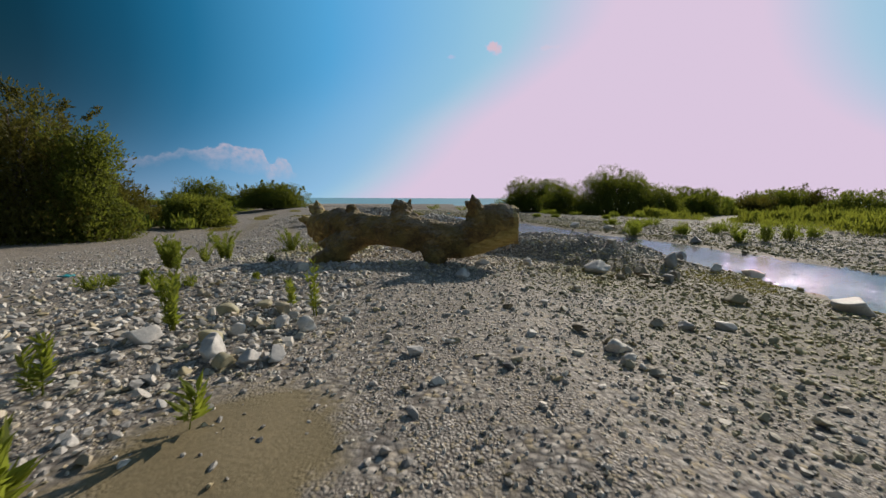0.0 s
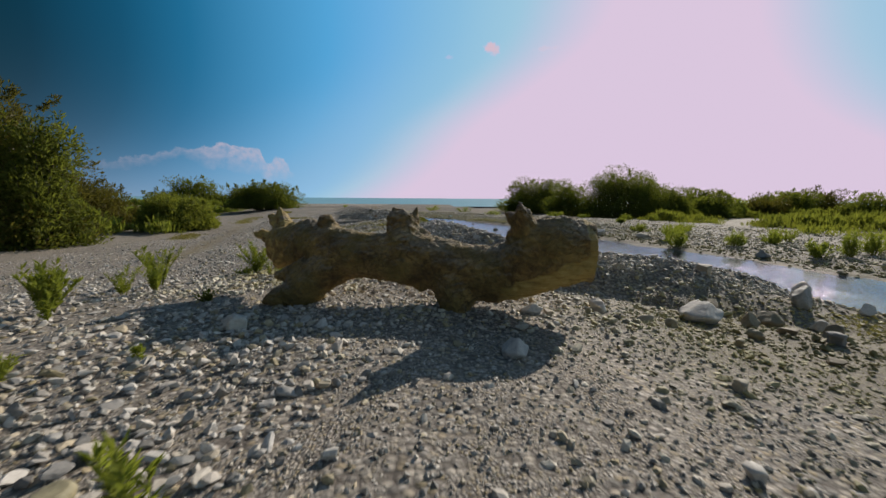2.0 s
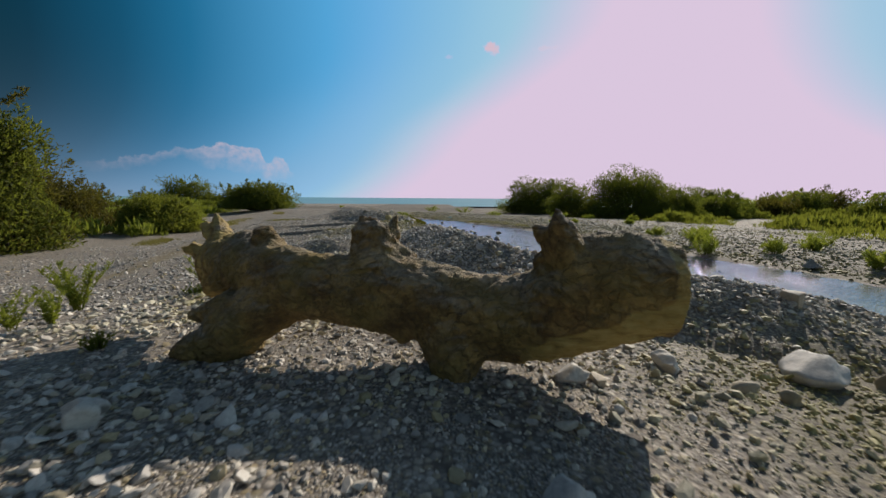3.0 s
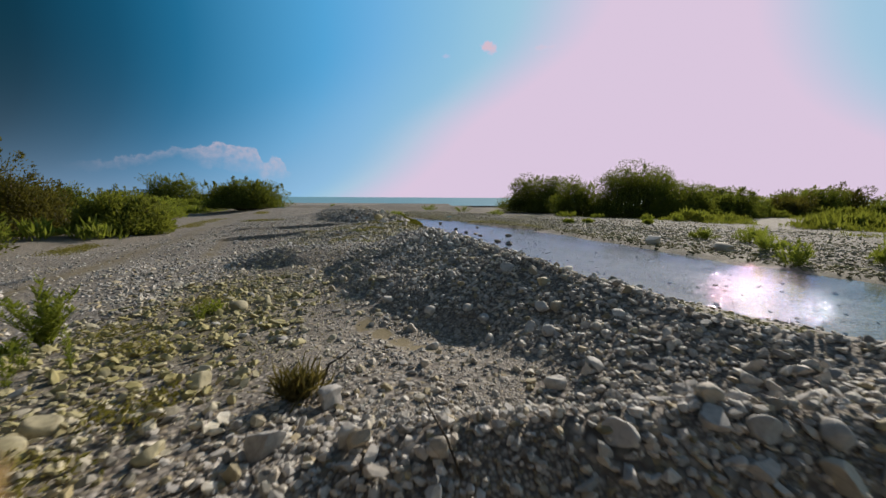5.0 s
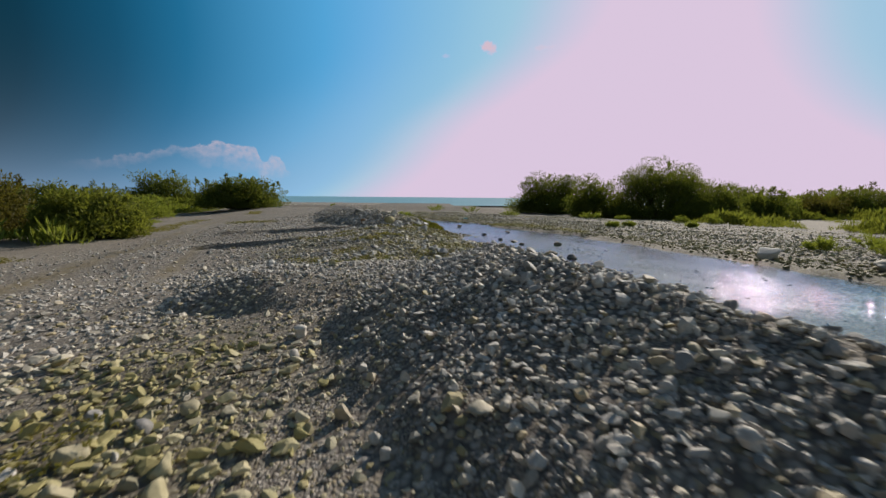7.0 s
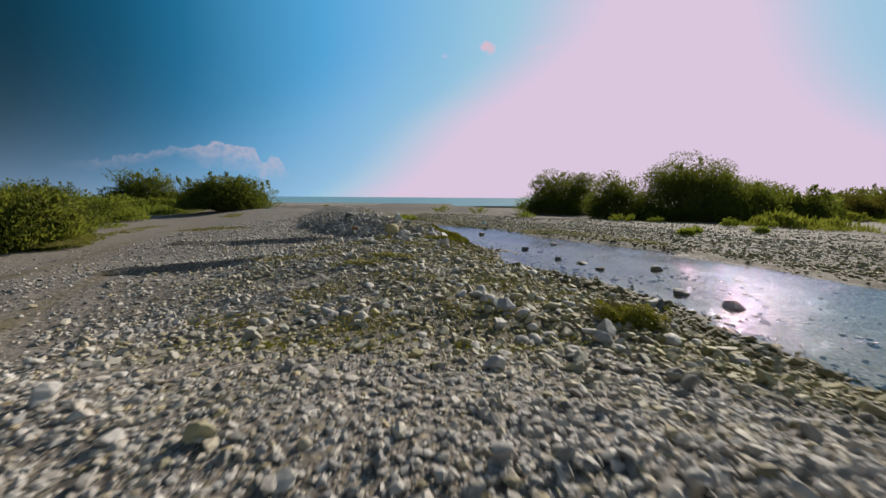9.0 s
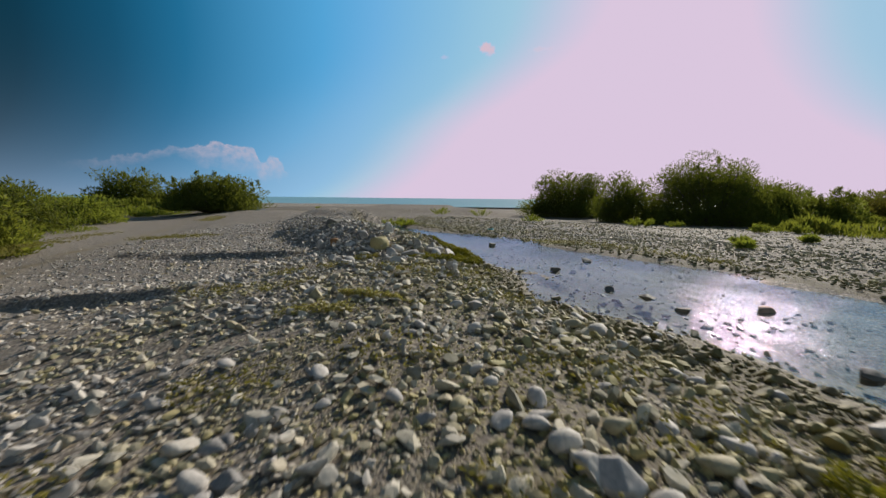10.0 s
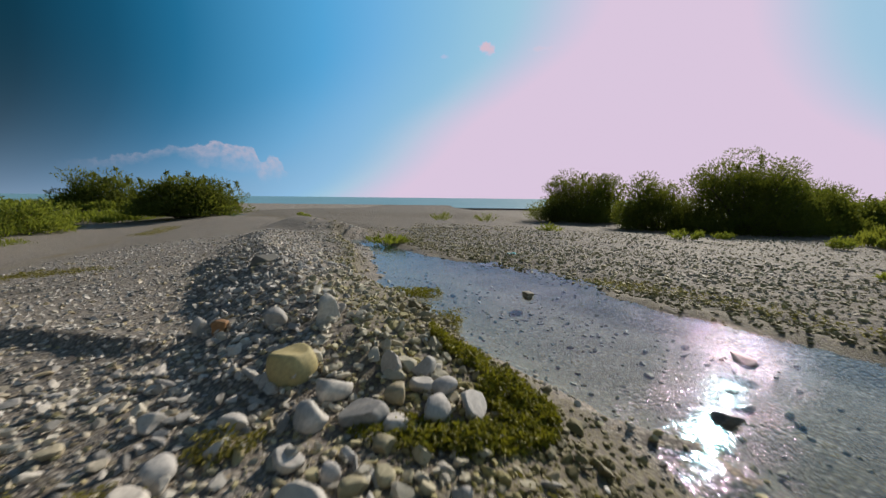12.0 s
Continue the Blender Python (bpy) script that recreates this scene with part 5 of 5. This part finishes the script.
ROCKS = ((-1.11, 3.27, 0.17), (-1.10, 2.68, 0.17), (-1.25, 2.66, 0.15), (-1.14, 2.86, 0.13), (-1.56, 2.78, 0.25), (-1.59, 3.17, 0.15), (-1.44, 3.65, 0.19), (-2.18, 3.12, 0.30), (-1.30, 3.29, 0.15),
         (-1.51, 3.31, 0.14), (-2.08, 5.93, 0.24), (-0.28, 2.74, 0.14), (-1.01, 8.12, 0.18), (-0.68, 8.08, 0.13), (-0.88, 8.53, 0.19), (0.93, 8.46, 0.13), (0.33, 7.58, 0.11), (1.35, 8.34, 0.11))
RIDGE = ((1.20, 8.53, 0.10), (0.26, 7.84, 0.10), (1.09, 7.78, 0.15), (0.92, 7.80, 0.14), (1.34, 7.91, 0.13), (0.67, 7.83, 0.13), (-0.34, 7.96, 0.10), (0.46, 8.75, 0.10), (0.44, 9.70, 0.13), (0.44, 9.32, 0.11),
         (-0.42, 16.38, 0.17), (-1.36, 15.45, 0.12), (-1.46, 14.56, 0.13), (-2.84, 14.80, 0.13), (-3.46, 15.20, 0.16))
CREAM = ((-1.70, 3.04, 0.19), (-1.70, 3.91, 0.16), (-1.94, 3.70, 0.21), (-1.38, 2.63, 0.18), (0.18, 7.55, 0.21), (-1.69, 8.84, 0.17), (-1.48, 8.15, 0.13), (-1.15, 7.77, 0.11), (-2.17, 8.42, 0.19), (-2.16, 8.22, 0.16),
         (-1.78, 7.62, 0.14), (-1.82, 7.85, 0.14), (-2.50, 14.75, 0.13))
GREY = ((0.95, 3.43, 0.13), (0.52, 3.15, 0.12), (1.06, 3.01, 0.17), (1.10, 3.16, 0.12), (1.99, 3.76, 0.16), (2.40, 3.88, 0.22), (0.47, 3.83, 0.10), (1.42, 4.96, 0.14), (0.85, 4.09, 0.13), (-0.01, 2.94, 0.10), (1.08, 2.80, 0.13),
        (1.75, 3.77, 0.15), (3.33, 5.05, 0.26))
for k, (x, y, w) in enumerate(ROCKS + RIDGE):
    boulder(x, y, w * 0.85, w * 0.62, "white limestone rock with worn edges among pebbles", WHITE if k % 3 else STONE, 31 * k, 0.2, k)
for k, (x, y, w) in enumerate(CREAM):
    boulder(x, y, w * 0.85, w * 0.55, "yellowish rounded stone among pebbles", OLIVE_STONE, 43 * k, 0.22, k + 3, None, ROUND_MESH)
for k, (x, y, w) in enumerate(GREY):
    boulder(x, y, w * 0.9, w * 0.55, "grey flat stone on fine gravel", BROWN_STONE if k % 3 == 0 else STONE, 59 * k, 0.22, k + 6)
HEAP_FACE = ((0.29, 10.46, 0.13), (0.54, 9.64, 0.11), (-0.84, 10.48, 0.10), (-0.42, 10.20, 0.10), (0.30, 9.48, 0.10), (-0.40, 9.52, 0.10), (0.02, 9.57, 0.09), (-0.57, 9.96, 0.10), (-0.10, 10.09, 0.09), (0.02, 9.89, 0.10), (0.39, 9.34, 0.10),
             (0.51, 10.27, 0.11), (0.61, 7.96, 0.12), (0.75, 7.92, 0.12), (-0.34, 7.97, 0.09), (0.49, 8.78, 0.11), (0.28, 8.72, 0.12), (0.64, 8.05, 0.10), (1.17, 8.22, 0.10), (1.12, 8.46, 0.10), (0.98, 7.90, 0.11), (0.27, 7.95, 0.11))
for k, (x, y, w) in enumerate(HEAP_FACE):
    boulder(x, y, w * 0.95, w * 0.72, "pale rounded cobble standing out of a gravel heap", STONE if k % 3 else WHITE, 67 * k, 0.2, k + 2, None, ROUND_MESH)
for k, (x, y, w, h) in enumerate(((-0.33, 16.51, 0.19, 0.14), (-1.05, 17.02, 0.19, 0.14), (0.56, 17.51, 0.20, 0.14), (-1.16, 16.63, 0.14, 0.10), (-1.13, 17.04, 0.15, 0.11))):
    boulder(x, y, w, h, "pale blocky stone on the stream's stony edge", WHITE, 71 * k + 20, 0.15, k + 1)
boulder(0.53, 10.02, 0.16, 0.11, "olive-stained boulder near the crest of a heap", OLIVE_STONE, 20, 0.2, 3)
boulder(0.90, 10.55, 0.17, 0.13, "grey boulder on the crest above the stream", STONE, 75, 0.2, 6)
for k, (x, y, w, h) in enumerate(((-1.52, 20.98, 0.16, 0.15), (-1.65, 20.77, 0.08, 0.10), (-1.50, 20.80, 0.12, 0.16), (-1.38, 20.42, 0.10, 0.09), (-1.49, 20.60, 0.10, 0.10))):
    boulder(x, y, w, h, "pale blocky cobble among olive-stained pebbles", WHITE, 33 * k, 0.2, k + 4)
for k, (x, y, w, h) in enumerate(PILE):
    boulder(x, y, w * 0.9, h * 0.86, "pale grey rounded boulder at the foot of a heap", WHITE if k % 3 else STONE, 37 * k, 0.18, k, None, ROUND_MESH)
for k, (x, y, w, h) in enumerate(STAINED):
    boulder(x, y, w * 0.64, h * 0.72, "yellow-green stained rounded stone among pebbles", OLIVE_STONE if k % 4 else STONE, 41 * k, 0.24, k + 2, None, ROUND_MESH)
for k, (x, y, w, h) in enumerate(STREAM_SIDE):
    boulder(x, y, w * 0.62, h * 0.75, "pale flat limestone cobble on a gravel heap", WHITE if k % 2 else STONE, 29 * k, 0.2, k + 5)
for k, (x, y, w, h) in enumerate(((5.2, 7.3, 0.45, 0.28), (3.7, 7.2, 0.28, 0.26), (3.4, 6.6, 0.16, 0.13), (3.1, 6.1, 0.2, 0.14), (4.7, 5.0, 0.5, 0.32), (4.2, 7.7, 0.24, 0.2), (4.5, 7.2, 0.22, 0.15), (0.48, 6.38, 0.2, 0.12), (0.64, 6.36, 0.18, 0.11), (1.2, 6.7, 0.2, 0.14), (-2.05, 5.85, 0.19, 0.13),
                                   (-2.2, 12.6, 0.14, 0.12),
                                  (5.35, 17.6, 0.5, 0.42), (6.2, 16.0, 0.5, 0.2), (7.2, 12.2, 0.4, 0.22))):
    boulder(x, y, w, h, GREY_LABEL, STONE, 53 * k, 0.25, k + 3)
for k, (x, y, w, h) in enumerate(((2.3, 12.8, 0.26, 0.15), (1.55, 17.7, 0.22, 0.14), (1.0, 20.0, 0.17, 0.12), (1.3, 18.3, 0.2, 0.11), (0.6, 21.0, 0.17, 0.08), (-0.3, 26.2, 0.3, 0.12), (-2.2, 25.8, 0.28, 0.14),
                                  (-2.45, 25.8, 0.2, 0.2), (0.62, 17.5, 0.26, 0.2), (0.9, 20.6, 0.2, 0.08), (1.2, 23.6, 0.3, 0.14), (0.3, 22.5, 0.2, 0.1), (1.9, 20.0, 0.2, 0.1))):
    boulder(x, y, w, h, WET_LABEL, DARK, 61 * k, 0.45, k + 1, float(level(y)))


def middle_line(y):
    return np.interp(y, [0, 8, 14, 24, 40], [-0.2, -0.3, -1.2, -2.0, -4.0])


def scatter(rng, area, per_m2, thin):
    """Places in area (x0, x1, y0, y1), at most per_m2 of them, thinned by thin(x, y)."""
    n = int((area[1] - area[0]) * (area[3] - area[2]) * per_m2)
    x, y = rng.uniform(area[0], area[1], n), rng.uniform(area[2], area[3], n)
    keep = rng.uniform(0, 1, n) < thin(x, y)
    return x[keep], y[keep]


def stony(x, y):
    """Where stones of a few centimetres lie thick, 0 to 1."""
    fine = np.clip(1.25 - np.maximum(np.abs((x - 0.9) / 1.75), np.abs((y - 2.2) / 3.4)), 0, 0.4) / 0.4
    lane = np.clip(1.2 - np.abs(x + 1.1 + 0.12 * (y - 8)) / 0.5, 0, 1) * np.clip((y - 6.6) / 1.0, 0, 1) * np.clip((13 - y) / 2, 0, 1)
    patchy = 0.62 + 0.5 * vnoise(x, y, 1.1, 21) + 0.3 * vnoise(x, y, 3.3, 22)
    return np.clip(patchy + 0.12, 0.3, 1) * (1 - 0.78 * fine) * (1 - 0.75 * lane) * (1 - 0.94 * np.clip(sandy(x, y) * 1.8, 0, 1))


def dry(x, y, wet=0.3):
    near, far = banks(y)
    return np.where((x > near + 0.15) & (x < far - 0.1), wet, 1.0)


def make_pebbles():
    rng = np.random.default_rng(77)
    side = lambda x, y: np.abs(x - middle_line(y))
    sand = lambda x, y: 1 - 0.93 * np.clip(sandy(x, y) * 1.8, 0, 1)
    full = lambda x, y: np.maximum(stony(x, y), heapness(x, y) * np.where(y < 20, 0.95, 0.9))
    coarse = lambda x, y: np.maximum(np.clip(1.4 - np.abs((x + 2.7) / 1.9), 0, 1) * np.clip(1.3 - np.abs((y - 3.6) / 3.2), 0, 1), np.maximum(np.maximum(heapness(x, y) * 0.18, np.clip(1.2 - np.hypot((x + 3.0) / 1.8, (y - 10.6) / 2.6), 0, 0.8)), 0.6 * np.clip((y - 15) / 2, 0, 1) * np.clip(1.4 - side(x, y) / 3, 0, 1)))
    bank = lambda x, y: np.clip((x - banks(y)[1] + 0.3) / 0.5, 0, 1) * np.clip(1.5 - (x - banks(y)[1]) / 20, 0, 1)
    plain = lambda x, y: np.clip((-3.2 - x) / 1.0, 0, 1) * sand(x, y)
    for shapes, area, per, lo, hi, thin, name in (
            (CHIPS, (-3.2, 3.0, 0.9, 22.5), 480, 0.008, 0.019, lambda x, y: np.clip(1.6 - side(x, y) / 1.8, 0, 1) * (1 - 0.85 * heapness(x, y)) * sand(x, y) * dry(x, y, 0.1), "gravel_chips"),
            (RUBBLE, (-6, 6, 0.8, 30), 250, 0.012, 0.030, lambda x, y: np.clip(1.5 - side(x, y) / 2.8, 0.05, 1) * full(x, y) * dry(x, y, 0.25) * np.clip(1.6 - y / 24, 0.3, 1), "pebbles"),
            (RUBBLE, (-7, 7, 0.8, 34), 84, 0.026, 0.046, lambda x, y: full(x, y) ** 1.3 * dry(x, y, 0.2) * np.clip(1.4 - side(x, y) / 4, 0.05, 1) * np.clip(1.6 - y / 30, 0.3, 1), "cobbles"),
            (MEDIUM, (-8, 8, 0.8, 40), 14, 0.036, 0.066, lambda x, y: np.maximum(0.14 * full(x, y) ** 2, coarse(x, y) * full(x, y)) * dry(x, y, 0.3), "large_cobbles"),
            (MEDIUM, (-5.2, 1.0, 15.9, 23.0), 78, 0.024, 0.070, lambda x, y: np.clip(0.75 + 0.5 * vnoise(x, y, 1.6, 31), 0.1, 1) * dry(x, y, 0.15), "pale_cobbles"),
            (MEDIUM, (-1.3, 1.2, 15.2, 21.0), 62, 0.032, 0.068, lambda x, y: np.clip((x + 1.4) / 0.8, 0, 1) * np.clip(0.7 + 0.5 * vnoise(x, y, 1.9, 37), 0.1, 1) * dry(x, y, 0.05), "grey_stones"),
            (MEDIUM, (-4.2, -0.9, 7.3, 12.5), 85, 0.024, 0.056, lambda x, y: np.clip((-0.9 - 0.13 * (y - 7) - x) / 0.4, 0, 1) * np.clip(0.75 + 0.5 * vnoise(x, y, 1.6, 33), 0.1, 1) * np.clip(1.3 - (-x - 3) / 1.5, 0, 1), "cream_cobbles"),
            (MEDIUM, (-4.4, -0.5, 1.4, 6.6), 75, 0.022, 0.052, lambda x, y: np.clip((-0.75 - x) / 0.5, 0, 1) * np.clip(0.75 + 0.5 * vnoise(x, y, 1.6, 35), 0.1, 1) * np.clip(1.3 - (-x - 3) / 1.5, 0, 1) * sand(x, y), "pale_cobbles"),
            (RUBBLE, (-4.2, 0.2, 13.3, 15.8), 450, 0.012, 0.028, lambda x, y: np.clip((15.7 - y) / 0.4, 0, 1) * np.clip((y - 13.5) / 0.6, 0, 1), "pale_cobbles"),
            (RUBBLE, (0.8, 5.2, 1.0, 7.6), 300, 0.011, 0.026, lambda x, y: np.clip((x - 0.6) / 1.2, 0, 1) * dry(x, y, 0.2), "grey_stones"),
            (MEDIUM, (0.4, 5.2, 1.4, 7.6), 6, 0.028, 0.055, lambda x, y: np.clip((x - 0.3) / 1.0, 0, 1) * dry(x, y, 0.2), "grey_stones"),
            (MEDIUM, (-3.5, 4.6, 7.4, 16), 60, 0.024, 0.046, lambda x, y: np.clip(heapness(x, y) * 1.3 - 0.2, 0, 1) * dry(x, y, 0.1), "heap_cobbles"),
            (RUBBLE, (-3.5, 4.6, 7.4, 16), 540, 0.014, 0.030, lambda x, y: np.clip(heapness(x, y) * 1.3 - 0.2, 0, 1) * dry(x, y, 0.1), "heap_cobbles"),
            (MEDIUM, (-6.0, -0.8, 21.2, 27), 75, 0.026, 0.062, lambda x, y: np.clip(heapness(x, y) * 1.3 - 0.1, 0, 1) * dry(x, y, 0.1) * np.clip(1.6 - (y - 21) / 5, 0.2, 1), "heap_cobbles"),
            (CHIPS, (-14, -3, 3, 36), 50, 0.018, 0.050, lambda x, y: np.maximum(plain(x, y), 0.25 * np.clip(-4 - x, 0, 1)) * np.clip(1.5 - (-x - 3) / 9, 0.3, 1), "pale_cobbles"),
            (CHIPS, (-3, 22, 4, 44), 90, 0.018, 0.050, lambda x, y: bank(x, y) * np.clip(1.8 - (x - banks(y)[1]) / 5, 0.18, 1) * np.clip(1.7 - y / 40, 0.55, 1), "bank_gravel"),
            (RUBBLE, (-2.5, 5.2, 6.5, 24), 320, 0.014, 0.036, lambda x, y: np.clip(1.3 - np.abs(x - banks(y)[0] + 0.25) / 0.7, 0, 1), "grey_stones"),
            (RUBBLE, (-2.5, 9.0, 7, 28), 90, 0.018, 0.050, lambda x, y: np.clip(1.2 - np.abs(x - banks(y)[1] - 0.25) / 0.6, 0, 1), "bank_stones"),
            (RUBBLE, (-3, 18, 4, 46), 36, 0.025, 0.070, lambda x, y: bank(x, y) * stony(x, y) * np.clip(1.5 - (x - banks(y)[1]) / 3, 0.45, 1), "bank_stones"),
            (RUBBLE, (-13, -3, 3, 34), 32, 0.022, 0.055, lambda x, y: plain(x, y) * stony(x, y) * np.clip(1.5 - (-x - 3) / 8, 0.2, 1), "plain_stones")):
        x, y = scatter(rng, area, per, thin)
        r = lo + (hi - lo) * rng.uniform(0, 1, len(x)) ** 1.8
        p = np.stack([x, y, ground(x, y) + r * rng.uniform(-0.12, 0.30, len(x)) + (0.30 * r if shapes is MEDIUM else 0.06 * r)], -1)
        me = scatter_mesh(name, shapes, p, r, rng, {"heap_cobbles": HEAP_STONES, "pale_cobbles": HEAP_STONES, "cream_cobbles": CREAM_STONES, "bank_stones": BANK_STONES, "grey_stones": BANK_STONES}.get(name, PEBBLES), 0.5 if name == "heap_cobbles" else 0.30, (0.42, 0.80), False)
        tagged(new(name, me), "grey and pale river pebbles strewn over the bed", "pebbles", kind="stuff")


make_pebbles()


def single_stones():
    """Stones near the way that can be picked out one by one."""
    rng = np.random.default_rng(91)
    x, y = scatter(rng, (-3.6, 2.8, 1.2, 24), 3.2, lambda x, y: np.clip(1.3 - np.abs(x - middle_line(y)) / 3, 0, 1) * np.clip(stony(x, y) * 1.3, 0.25, 1) * dry(x, y, 0.0))
    for k, (px, py) in enumerate(list(zip(x, y))[:210]):
        r = 0.030 + 0.034 * rng.uniform() ** 1.6
        ob = new("stone", MEDIUM_MESH[k % len(MEDIUM_MESH)])
        ob.parent = GROUND
        ob.location = (px, py, height(px, py) + r * 0.25)
        ob.rotation_euler = (rng.normal(0, 0.3), rng.normal(0, 0.3), rng.uniform(0, 6.28))
        ob.scale = (r * rng.uniform(0.95, 1.4), r * rng.uniform(0.75, 1.0), r * rng.uniform(0.5, 0.8))
    # larger worn stones past the low ridge
    x, y = scatter(rng, (-3.4, 0.4, 15.9, 20.2), 15.0, lambda x, y: np.clip(1.4 - (y - 15.9) / 4, 0, 1) * np.clip((x + 4.0) / 2.5, 0.2, 1) * dry(x, y, 0.0))
    for k, (px, py) in enumerate(list(zip(x, y))[:90]):
        r = 0.045 + 0.035 * rng.uniform() ** 1.5
        ob = new("stone", ROUND_STONE[k % len(ROUND_STONE)])
        ob.parent = GROUND
        ob.location = (px, py, height(px, py) + r * 0.30)
        ob.rotation_euler = (rng.normal(0, 0.25), rng.normal(0, 0.25), rng.uniform(0, 6.28))
        ob.scale = (r * rng.uniform(1.0, 1.3), r * rng.uniform(0.8, 1.0), r * rng.uniform(0.55, 0.8))


single_stones()


def twig(points, thick, label):
    """A thin dry stick lying on the gravel or standing in it."""
    x, y, _ = points[0]
    top = thing("dry_twig", x, y, height(x, y), label, "twig")
    bm = bmesh.new()
    tube(bm, [(px - x, py - y, pz) for px, py, pz in points], [thick * (1 - 0.6 * k / (len(points) - 1)) for k in range(len(points))], 6)
    part("stick", from_bm("stick", bm, TWIG), top)


twig([(-0.98, 8.68, -0.02), (-0.93, 8.72, 0.13), (-0.87, 8.75, 0.16), (-0.80, 8.79, 0.21)], 0.007, "dry brown twig caught in a grass tuft")
twig([(-0.26, 7.86, -0.02), (-0.32, 7.94, 0.10), (-0.40, 8.02, 0.20)], 0.007, "thin dry stalk standing between pebbles")
twig([(-0.62, 7.72, 0.02), (-0.40, 7.70, 0.04), (-0.15, 7.62, 0.03)], 0.006, "thin dry stalk lying over pebbles")
twig([(-2.45, 11.9, 0.03), (-2.2, 12.0, 0.04), (-1.95, 11.98, 0.03)], 0.006, "thin dry stalk lying over pebbles")


def scrap(x, y, size, seed, label):
    """A crumpled piece of plastic."""
    rng = random.Random(seed)
    bm = bmesh.new()
    bmesh.ops.create_grid(bm, x_segments=7, y_segments=5, size=0.5)
    for v in bm.verts:
        v.co = Vector((v.co.x * size * 1.4, v.co.y * size, size * (0.25 + 0.3 * noise.noise(v.co * 4 + Vector((seed, 0, 0)))) + rng.uniform(0, 0.06) * size))
    m, n = material("plastic")
    finish(n, (0.03, 0.30, 0.34, 1), 0.35, n.noise(n.node("ShaderNodeNewGeometry").outputs["Position"], 60.0, 3.0), 0.3, 0.004)
    me = from_bm("plastic_scrap", bm, m)
    ob = new("plastic_scrap", me)
    thick = ob.modifiers.new("thickness", "SOLIDIFY")
    thick.thickness = 0.003
    ob.location = (x, y, height(x, y) + 0.02)
    tagged(ob, label, "litter")


scrap(-5.5, 6.1, 0.12, 3, "crumpled teal plastic scrap among pebbles")
scrap(0.2, 30.4, 0.16, 5, "faded teal plastic scrap on the far bank")
